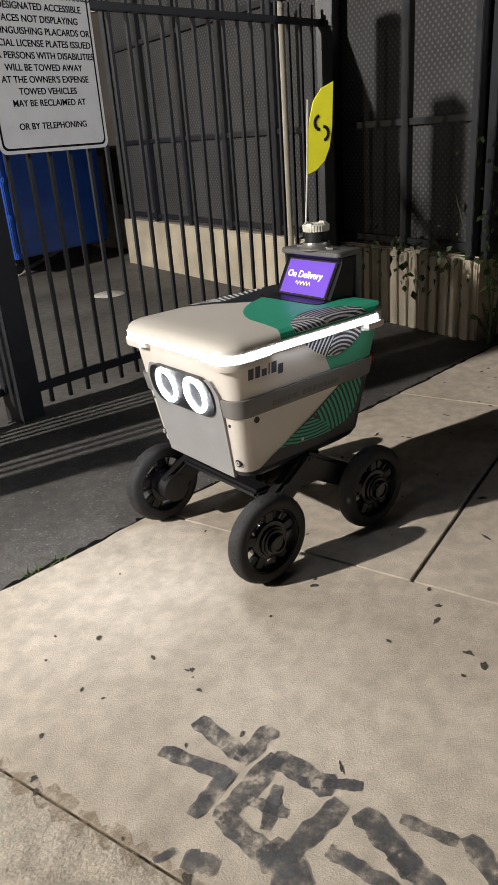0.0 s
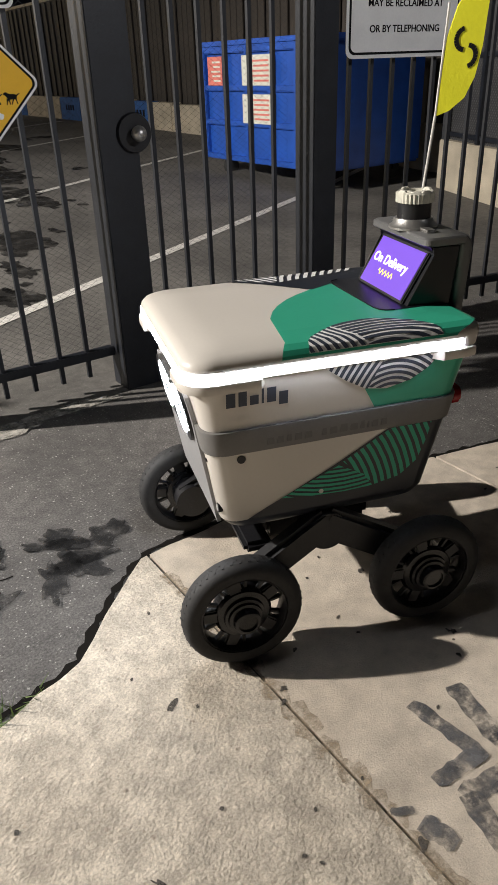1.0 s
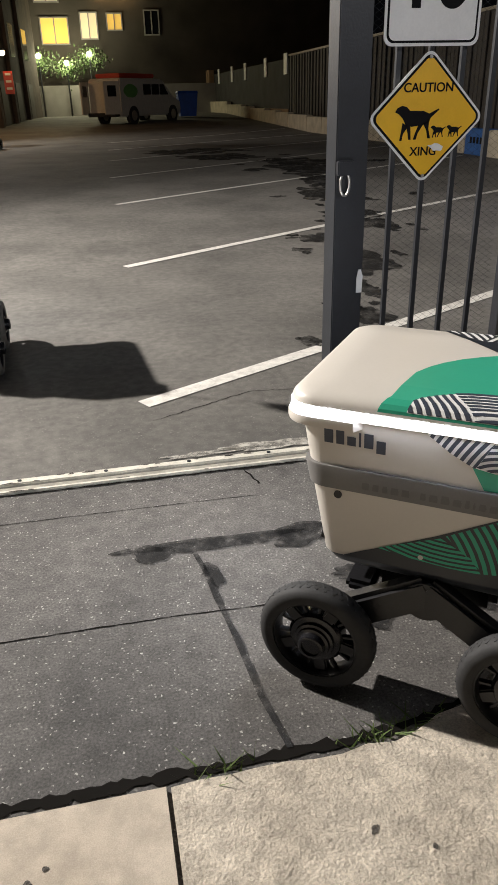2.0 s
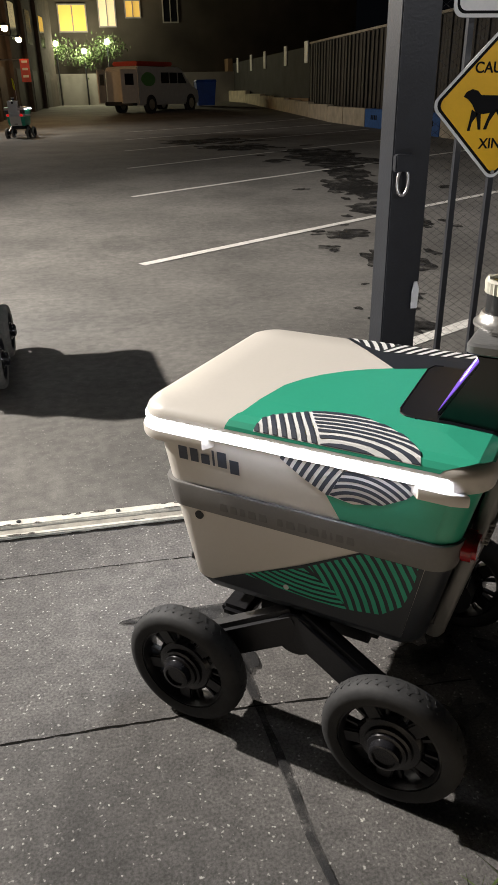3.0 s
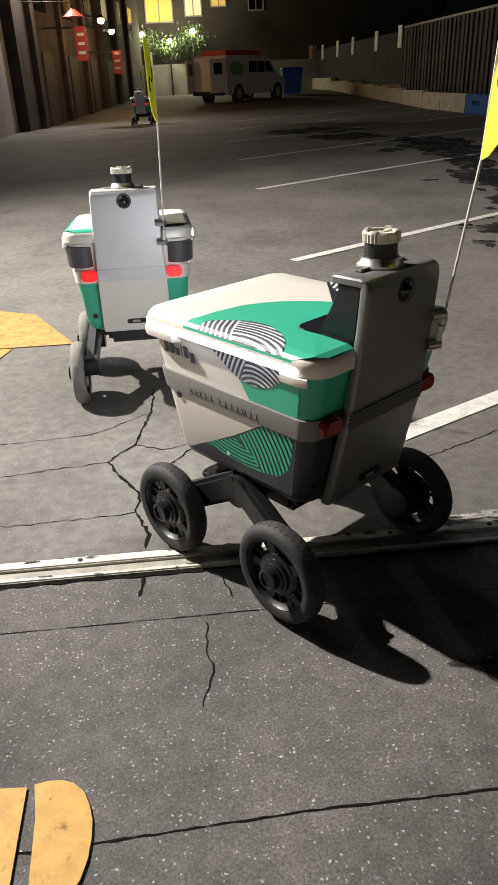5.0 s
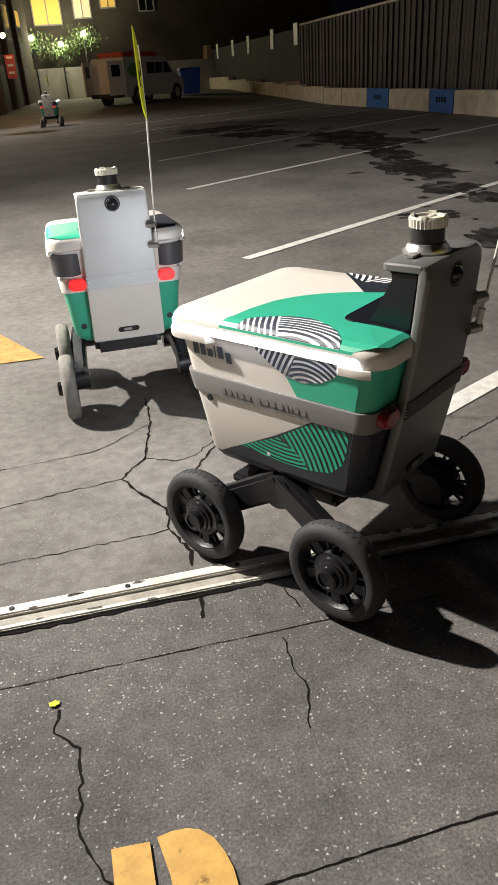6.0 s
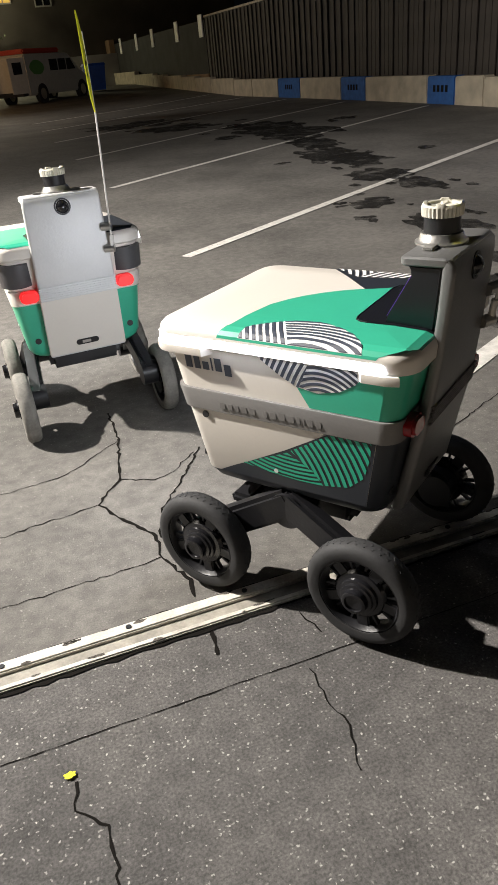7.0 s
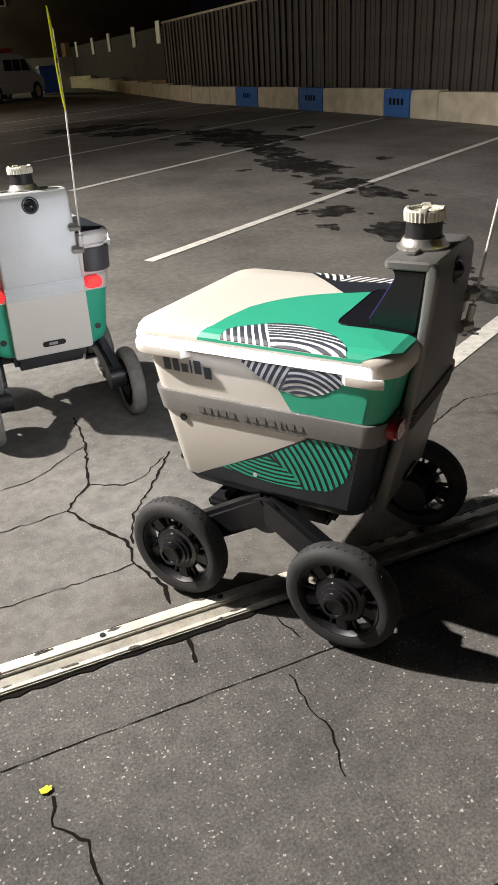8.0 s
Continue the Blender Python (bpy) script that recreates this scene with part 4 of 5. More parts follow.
def build_van():
    v = tagged(empty("van", pose(2.95, 33.4, 0.53, 0, 0, 49)), "white cargo van with open rear doors and red roof load", "van")
    prof = [(-2.3, 0.3), (2.45, 0.3), (2.5, 0.55), (2.45, 0.85), (1.75, 1.0), (1.15, 1.62), (0.9, 1.7), (-2.2, 1.72), (-2.3, 1.6)]
    bm = bmesh.new()
    prism(bm, prof, 1.8, lambda a, b, w: (a, w, b))
    bmesh.ops.bevel(bm, geom=bm.edges[:], offset=0.05, segments=2, affect="EDGES")
    part("body", bm, VANWHITE, v)
    for a, b in ((-0.55, 0.05), (0.12, 0.7)):
        bm = bmesh.new()
        box(bm, a, b, -0.012, 0.0, 1.1, 1.5, 0.004)
        part("window", bm, GLASS, v)
    bm = bmesh.new()
    prism(bm, [(0.78, 1.1), (1.45, 1.1), (1.1, 1.5), (0.78, 1.5)], 0.012, lambda a, b, w: (a, -w, b))
    part("window", bm, GLASS, v)
    bm = bmesh.new()
    prism(bm, blob(-1.5, 1.25, 0.5, 0.25, 0, 20, 0.05), 0.006, lambda a, b, w: (a, -0.001 - w, b))
    part("side_emblem", bm, mat("green_emblem", (0.12, 0.3, 0.08)), v)
    bm = bmesh.new()
    box(bm, -2.0, 0.7, 0.2, 1.6, 1.74, 1.9, 0.05)
    part("roof_load", bm, REDPAINT, v, "red covered load on the roof")
    for y, a in ((0.0, -70), (1.8, 70)):
        bm = bmesh.new()
        box(bm, -0.85, 0.0, -0.03, 0.03, 0.4, 1.6, 0.015, pose(0, 0, 0, 0, 0, a * 0.25))
        bmesh.ops.transform(bm, matrix=Matrix.Translation((-2.31, y, 0)), verts=bm.verts)
        d = part("rear_door", bm, VANWHITE, v)
        bm = bmesh.new()
        box(bm, -0.65, -0.2, -0.036, 0.036, 1.05, 1.45, 0.004, pose(0, 0, 0, 0, 0, a * 0.25))
        bmesh.ops.transform(bm, matrix=Matrix.Translation((-2.31, y, 0)), verts=bm.verts)
        part("door_window", bm, GLASS, d)
    bm = bmesh.new()
    box(bm, -2.6, -2.25, 0.1, 1.7, 0.3, 0.45, 0.03)
    part("bumper", bm, BLACKSTEEL, v)
    for x in (-1.4, 1.75):
        for y in (0.06, 1.74):
            bm = bmesh.new()
            cyl(bm, 0.36, (x, y - 0.1, 0.33), (x, y + 0.1, 0.33), 24)
            w = part("wheel", bm, RUBBER, v)
            bm = bmesh.new()
            cyl(bm, 0.2, (x, y - 0.11, 0.33), (x, y + 0.11, 0.33), 20)
            part("rim", bm, STEEL, w)
    v.scale = (0.96, 0.96, 1.06)
    v.location.z = gz(33.4) - 0.03
    c = tagged(empty("blue_bin", pose(5.1, 37.2, gz(37.2))), "blue wheeled bin beside the van", "bin")
    bm = bmesh.new()
    loft(bm, [ring(0.05, -0.35, 0.35, 0.4, 0.05), ring(1.1, -0.42, 0.42, 0.5, 0.06)])
    part("body", bm, BINBLUE, c)
    bm = bmesh.new()
    loft(bm, [ring(1.1, -0.46, 0.46, 0.54, 0.06), ring(1.2, -0.42, 0.42, 0.48, 0.06)])
    part("lid", bm, BINBLUE, c)


build_van()


# ---- delivery robots ----
R = 0.145


def build_wheel(parent, x, y, tyre):
    side = -1 if x < 0 else 1
    w = empty("wheel")
    w.parent = parent
    w.location = (x, y, R)
    bm = bmesh.new()
    prof = [(0.106, -0.027), (0.122, -0.031), (0.134, -0.028), (0.141, -0.021), (R, -0.01), (R, 0.01), (0.141, 0.021), (0.134, 0.028), (0.122, 0.031), (0.106, 0.027), (0.106, -0.027)]
    lathe(bm, prof, 44)
    for i in range(44):
        for s in (-1, 1):
            box(bm, 0.001, 0.0145, -0.0022, 0.0022, R - 0.006, R + 0.0004, 0, pose(0, 0, 0, i * 360 / 44 + (4 if s > 0 else 0)) @ pose(0, 0, 0, 0, 0, 32 * s) @ Matrix.Scale(s, 4, (1, 0, 0)))
    part("tyre", bm, tyre, w)
    bm = bmesh.new()
    lathe(bm, [(0.108, -0.023), (0.102, -0.026), (0.095, -0.012), (0.095, 0.012), (0.102, 0.026), (0.108, 0.023)], 40)
    for i in range(5):
        box(bm, -0.013, 0.013, -0.017, 0.017, 0.05, 0.099, 0.004, pose(0, 0, 0, i * 72))
        for d in (-22, 22):
            box(bm, -0.006, 0.006, -0.003, 0.003, 0.06, 0.098, 0, pose(0, 0, 0, i * 72 + d))
    part("rim", bm, PLASTIC, w)
    bm = bmesh.new()
    lathe(bm, [(0.0, -0.03 * side), (0.066, -0.026 * side), (0.069, 0.008 * side), (0.062, 0.016 * side), (0.05, 0.018 * side), (0.048, 0.026 * side), (0.042, 0.028 * side), (0.04, 0.034 * side),
               (0.033, 0.036 * side), (0.031, 0.051 * side), (0.028, 0.053 * side), (0.023, 0.053 * side), (0.022, 0.048 * side), (0.0, 0.047 * side)], 32)
    part("hub", bm, HUBBLACK, w, "glossy black stepped hub motor")
    return w


def hull_of(pts):
    """The convex outline of some points, anticlockwise."""
    pts = sorted(set(pts))
    turn = lambda o, a, b: (a[0] - o[0]) * (b[1] - o[1]) - (a[1] - o[1]) * (b[0] - o[0])
    halves = []
    for run in (pts, pts[::-1]):
        h = []
        for p in run:
            while len(h) > 1 and turn(h[-2], h[-1], p) <= 0:
                h.pop()
            h.append(p)
        halves.append(h[:-1])
    return halves[0] + halves[1]


def arcs(pts, centre, pitch, fill, shift=0.0):
    """Curved bars round a centre, cut to the convex outline of pts."""
    hull = hull_of(pts)
    ang = [math.atan2(v - centre[1], u - centre[0]) for u, v in hull]
    mid = math.atan2(sum(math.sin(a) for a in ang), sum(math.cos(a) for a in ang))
    off = [(a - mid + math.pi) % (2 * math.pi) - math.pi for a in ang]
    a0, a1 = mid + min(off) - 0.02, mid + max(off) + 0.02
    dist = [math.dist(p, centre) for p in hull]
    n = max(4, int((a1 - a0) / 0.09))
    out = []
    for k in range(int(max(0, min(dist) - 0.06) / pitch), int(max(dist) / pitch) + 2):
        r0, r1 = k * pitch + shift, k * pitch + shift + pitch * fill
        for i in range(n):
            p, q = a0 + (a1 - a0) * i / n, a0 + (a1 - a0) * (i + 1) / n
            at = lambda r, a: (centre[0] + r * math.cos(a), centre[1] + r * math.sin(a))
            c = clip_convex([at(r0, p), at(r1, p), at(r1, q), at(r0, q)], hull)
            if len(c) > 2:
                out.append(c)
    return out


def sheet(shapes, place):
    """Flat printed shapes laid on a surface."""
    bm = bmesh.new()
    for s in shapes:
        bm.faces.new([bm.verts.new(place(*p)) for p in s])
    return bm


# lid: height over the inset from its rim
LID_IN, LID_Z = [0, 0.003, 0.011, 0.028, 0.098], [0.738, 0.748, 0.757, 0.764, 0.768]
LID_X, LID_F, LID_B = 0.278, 0.329, -0.352


def lid_top(lift):
    def place(u, v):
        e = min(LID_X - abs(u), LID_F - v, v - LID_B)
        return (u, v, float(np.interp(e, LID_IN, LID_Z)) + lift)
    return place


def on_lid(shapes):
    """Cuts shapes along the folds of the lid, so that they follow it."""
    xs = [-LID_X] + [-LID_X + d for d in LID_IN[1:]] + [0] + [LID_X - d for d in LID_IN[:0:-1]] + [LID_X]
    ys = [LID_B] + [LID_B + d for d in LID_IN[1:]] + [-0.15, -0.05, 0.05, 0.15] + [LID_F - d for d in LID_IN[:0:-1]] + [LID_F]
    out = []
    for s in shapes:
        for x0, x1 in zip(xs, xs[1:]):
            for y0, y1 in zip(ys, ys[1:]):
                c = clip(clip(clip(clip(s, lambda p: p[0] >= x0, lambda p, q: (x0, p[1] + (q[1] - p[1]) * (x0 - p[0]) / (q[0] - p[0]))),
                                   lambda p: p[0] <= x1, lambda p, q: (x1, p[1] + (q[1] - p[1]) * (x1 - p[0]) / (q[0] - p[0]))),
                              lambda p: p[1] >= y0, lambda p, q: (p[0] + (q[0] - p[0]) * (y0 - p[1]) / (q[1] - p[1]), y0)),
                         lambda p: p[1] <= y1, lambda p, q: (p[0] + (q[0] - p[0]) * (y1 - p[1]) / (q[1] - p[1]), y1))
                c = [p for i, p in enumerate(c) if math.dist(p, c[i - 1]) > 1e-6]
                if len(c) > 2:
                    out.append(c)
    return out


def arc_block(bm, pts, z0, z1, out, inner):
    """A bar that follows a line of plan points, from inner to out times their reach."""
    rows = [[bm.verts.new((x * k, y * k, z)) for k, z in ((inner, z0), (out - 0.004, z0), (out, z0 + 0.005), (out, z1 - 0.004), (out - 0.005, z1), (inner, z1))] for x, y in pts]
    for p, q in zip(rows, rows[1:]):
        for k in range(6):
            bm.faces.new((p[k], p[(k + 1) % 6], q[(k + 1) % 6], q[k]))
    bm.faces.new(rows[0])
    bm.faces.new(rows[-1][::-1])


def build_shell(rb, plain):
    """The tub, its bumper band, front plate, headlights and printed side artwork."""
    bm = bmesh.new()
    loft(bm, [ring(0.285, -0.15, 0.13, 0.14, 0.05), ring(0.305, -0.235, 0.205, 0.195, 0.05), ring(0.322, -0.252, 0.24, 0.215, 0.045), ring(0.345, -0.262, 0.254, 0.226, 0.04),
              ring(0.535, -0.3, 0.283, 0.246, 0.042), ring(0.59, -0.308, 0.29, 0.25, 0.044), ring(0.71, -0.335, 0.308, 0.262, 0.048)])
    for f in bm.faces:
        c = f.calc_center_median()
        if plain:
            f.material_index = 1 if c.z < 0.31 else (2 if c.z < 0.6 and c.y < 0 or c.z > 0.6 and c.y > -0.1 else 0)
        elif c.z < 0.535 and (c.y < -0.21 or c.z < 0.342):
            f.material_index = 1
        elif c.z > 0.59 and c.y < -0.27:
            f.material_index = 2
    body = part("body", bm, [SHELL, NAVY, GREEN], rb)
    bm = bmesh.new()
    loft(bm, [ring(0.531, -0.302, 0.286, 0.249, 0.044), ring(0.5335, -0.306, 0.2895, 0.2525, 0.046), ring(0.587, -0.314, 0.2985, 0.259, 0.048), ring(0.5905, -0.313, 0.2975, 0.258, 0.048), ring(0.5905, -0.306, 0.289, 0.2495, 0.044)])
    band = part("bumper_band", bm, SHELL if plain else GREYBAND, body, "" if plain else "grey rubber bumper band")
    # front plate and headlight rings
    fr = lambda u, v, w: (u, 0.252 + (v - 0.345) * 0.162 + w, v)
    bm = bmesh.new()
    prism(bm, [(-0.172, 0.318), (0.172, 0.318), (0.186, 0.53), (0.188, 0.6), (0.16, 0.64), (-0.16, 0.64), (-0.188, 0.6), (-0.186, 0.53)], 0.009, fr)
    part("front_panel", bm, ALULIT if plain else FRONTGREY, body, "flat grey front panel")
    bm = bmesh.new()
    prism(bm, [(p[0], p[1] + 0.581) for p in rounded(0.33, 0.128, 0.058, 8)], 0.016, fr)
    face = part("face_plate", bm, PLASTIC, body, "black face plate")
    for x in (-0.076, 0.076):
        bm = bmesh.new()
        rows = []
        for i in range(32):
            a = 2 * math.pi * i / 32
            rows.append([bm.verts.new(fr(x + r * math.cos(a), 0.581 + r * math.sin(a) * 1.1, w)) for r, w in ((0.053, 0.016), (0.053, 0.0185), (0.04, 0.0185), (0.04, 0.0165))])
        for i in range(32):
            p, q = rows[i], rows[(i + 1) % 32]
            for k in range(2):
                bm.faces.new((p[k], p[k + 1], q[k + 1], q[k]))
        part("headlight", bm, EYE, face, "glowing white headlight ring")
    for x in (-1, 1):
        for z, r in ((0.376, 0.012), (0.505, 0.005)):
            bm = bmesh.new()
            y = fr(0, z, 0)[1]
            cyl(bm, r, (x * 0.2, y - 0.02, z), (x * 0.2, y + 0.003, z), 16)
            s = part("sensor", bm, PLASTIC, body)
            if r > 0.01:
                bm = bmesh.new()
                lathe(bm, [(0.004, 0.0), (0.004, 0.0012), (0.0075, 0.0012), (0.0075, 0.0)], 16)
                bmesh.ops.transform(bm, matrix=Matrix.Translation((x * 0.2, y + 0.0035, z)) @ pose(0, 0, 0, 0, 0, 90), verts=bm.verts)
                part("sensor_ring", bm, ALULIT, s)
    for s in (-1, 1):
        bm = bmesh.new()
        cyl(bm, 0.0095, (s * 0.236, 0.212, 0.516), (s * 0.2475, 0.212, 0.516), 14)
        part("side_sensor", bm, PLASTIC, body)
        bm = bmesh.new()
        cyl(bm, 0.006, (s * 0.222, 0.02, 0.388), (s * 0.234, 0.02, 0.388), 10)
        part("side_bolt", bm, ALULIT, body)
        if plain:
            continue

        def upper(lift):
            return lambda u, v: (s * (0.25 + (v - 0.59) * 0.1 + lift), u, v)

        def lower(lift):
            return lambda u, v: (s * (0.226 + (v - 0.345) * 0.105 + lift), u, v)
        part("lower_panel", sheet([[(0.2, 0.345), (-0.222, 0.345), (-0.257, 0.532), (-0.14, 0.532), (-0.012, 0.456), (0.105, 0.394), (0.152, 0.371)]], lower(0.0012)), NAVY, body, "black lower side panel", smooth=False)
        front = [(0.118, 0.389), (0.04, 0.379), (-0.04, 0.374), (-0.112, 0.376), (-0.085, 0.415), (-0.02, 0.452), (0.06, 0.416)]
        rear = [(-0.118, 0.378), (-0.18, 0.39), (-0.222, 0.428), (-0.24, 0.486), (-0.246, 0.529), (-0.142, 0.529), (-0.03, 0.46)]
        part("green_stripe", sheet(arcs(front, (-0.04, 0.78), 0.0122, 0.55) + arcs(rear, (0.2, 0.3), 0.0172, 0.55), lower(0.0022)), STRIPEGREEN, body, "green curved stripes", smooth=False)
        part("green_panel", sheet([[(-0.096, 0.592), (-0.266, 0.592), (-0.29, 0.709), (-0.11, 0.709), (-0.069, 0.641)]], upper(0.0012)), GREEN, body, "mint green upper panel", smooth=False)
        split = (-0.108, 0.709)
        leaf = [(0.032, 0.709), (-0.022, 0.669), (-0.069, 0.643), (-0.12, 0.635), (-0.176, 0.648), (-0.216, 0.672), (-0.241, 0.699), (-0.246, 0.709)]
        part("stripe_ground", sheet([leaf], upper(0.0022)), SIGNWHITE, body, smooth=False)
        part("dark_stripe", sheet(arcs(leaf[:3] + [(-0.074, 0.642), split], (-0.42, 0.47), 0.0148, 0.55) + arcs(leaf[3:] + [(-0.076, 0.645), split], (-0.128, 0.575), 0.0135, 0.55), upper(0.0032)), LETTER, body, "dark curved stripes", smooth=False)
        bars, y = [], 0.243
        for w, z0, z1 in ((0.02, 0.647, 0.68), (0.018, 0.647, 0.682), (0.019, 0.647, 0.669), (0.005, 0.647, 0.682), (0.02, 0.647, 0.682), (0.02, 0.638, 0.669)):
            bars.append([(y, z0), (y - w, z0), (y - w, z1), (y, z1)])
            y -= w + 0.0065
        for b in bars:
            part("name_bar", sheet([b], upper(0.0018)), LETTER, body, smooth=False)
        y = 0.156
        for k, w in enumerate((17, 15, 12, 17, 17, 0, 12, 18, 18, 18, 10, 5, 15, 15)):
            if w:
                z = 0.003 if k in (8, 10) else 0.0
                bm = bmesh.new()
                box(bm, min(s * 0.25, s * 0.2564), max(s * 0.25, s * 0.2564), y - w * 0.001, y, 0.546, 0.564 + 2 * z, 0.001)
                part("embossed_bar", bm, EMBOSS, band, smooth=False)
            y -= w * 0.001 + (0.0065 if w else 0.016)
    return body


def build_lid(rb, plain):
    bm = bmesh.new()
    loft(bm, [ring(0.704, -0.334, 0.307, 0.261, 0.05), ring(0.711, -0.349, 0.325, 0.274, 0.06), ring(0.738, LID_B, LID_F, LID_X, 0.062)]
         + [ring(z, LID_B + d, LID_F - d, LID_X - d, max(0.03, 0.062 - d * 0.5)) for d, z in zip(LID_IN[1:], LID_Z[1:])])
    lid = part("lid", bm, SHELL, rb)
    rim = [(p[0], p[1]) for p in ring(0, LID_B, LID_F, LID_X, 0.062, 8)]
    for s in (-1, 1):
        # corner bumpers hang below the rim
        front = [(s * abs(x), y) for x, y in rim[:9]]
        bm = bmesh.new()
        arc_block(bm, [(s * LID_X, 0.17)] + front + [(s * 0.16, LID_F)], 0.691, 0.7115, 1.022, 0.93)
        part("corner_bumper", bm, SHELL, lid, "off-white bumper round the lid corner")
        bm = bmesh.new()
        arc_block(bm, [(s * LID_X, y) for y in (-0.235, -0.26, -0.29)] + [(s * 0.27, -0.315)], 0.691, 0.7115, 1.022, 0.93)
        part("corner_bumper", bm, SHELL, lid, "off-white bumper round the lid corner")
        run = [(s * LID_X, y) for y in (-0.285, -0.2, -0.1, 0.0, 0.1, 0.2)] + front[:5]
        for pts in (run, front[4:] + [(s * 0.1, LID_F), (s * 0.004, LID_F)]):
            bm = bmesh.new()
            rows = [[bm.verts.new((x * k, y * k, z)) for k, z in ((0.99, 0.7135), (1.006, 0.7155), (1.006, 0.733), (0.99, 0.7355))] for x, y in pts]
            for p, q in zip(rows, rows[1:]):
                for k in range(3):
                    bm.faces.new((p[k], p[k + 1], q[k + 1], q[k]))
            part("light_strip", bm, LED, lid, "glowing white light strip")
    # printed artwork
    line = [(-0.277, 0.127), (-0.24, 0.108), (-0.181, 0.102), (-0.093, 0.09), (-0.045, 0.068), (-0.01, 0.045), (0.03, 0.008), (0.06, -0.03), (0.09, -0.08), (0.115, -0.14), (0.13, -0.2), (0.13, -0.345)]
    green = [line + [(-0.22, -0.345), (-0.25, -0.33), (-0.266, -0.305), (-0.277, -0.27)]]
    part("green_lid_panel", sheet(on_lid(green), lid_top(0.0012)), GREEN, lid, "mint green lid panel", smooth=False)
    black = [[(0.276, 0.115), (0.085, -0.08), (0.276, -0.08)], [(0.276, -0.08), (0.085, -0.08), (0.115, -0.14), (0.13, -0.2), (0.13, -0.345), (0.24, -0.342), (0.276, -0.29)]]
    part("black_lid_panel", sheet(on_lid(black), lid_top(0.0016)), NAVY, lid, "black lid panel", smooth=False)
    well = [(-0.143, -0.19), (-0.139, -0.17), (-0.13, -0.159), (-0.11, -0.153), (0.11, -0.145), (0.135, -0.152), (0.14, -0.17), (0.14, -0.345), (-0.14, -0.345)]
    part("display_well", sheet(on_lid([well]), lid_top(0.0024)), WELL, lid, "glossy black tray before the display", smooth=False)
    bm = bmesh.new()
    for a, b in zip(well[:7], well[1:7]):
        cyl(bm, 0.0016, (*a, 0.7705), (*b, 0.7705), 6)
    part("well_rim", bm, PLASTIC, lid)
    if plain:
        return lid
    leaf = [(-0.2755, 0.068), (-0.25, 0.061), (-0.232, 0.049), (-0.21, 0.018), (-0.193, -0.011), (-0.178, -0.05), (-0.175, -0.084), (-0.181, -0.12), (-0.194, -0.155), (-0.216, -0.193), (-0.255, -0.23), (-0.2755, -0.238)]
    part("stripe_ground", sheet(on_lid([leaf]), lid_top(0.0022)), SIGNWHITE, lid, smooth=False)
    cut = (-0.2755, -0.063)
    part("dark_stripe", sheet(on_lid(arcs(leaf[:5] + [cut], (0.1, -0.55), 0.0155, 0.52) + arcs(leaf[4:] + [cut], (-0.52, -0.11), 0.0135, 0.52)), lid_top(0.0034)), LETTER, lid, "dark curved stripes", smooth=False)
    part("white_stripe", sheet(on_lid(arcs([(0.274, 0.103), (0.2, 0.02), (0.175, -0.02), (0.274, -0.05)], (0.05, 0.35), 0.019, 0.5)
                                      + arcs([(0.175, -0.025), (0.274, -0.055), (0.274, -0.27), (0.225, -0.25), (0.195, -0.12)], (0.0, -0.62), 0.021, 0.5)), lid_top(0.003)), SIGNWHITE, lid, "white curved stripes", smooth=False)
    return lid


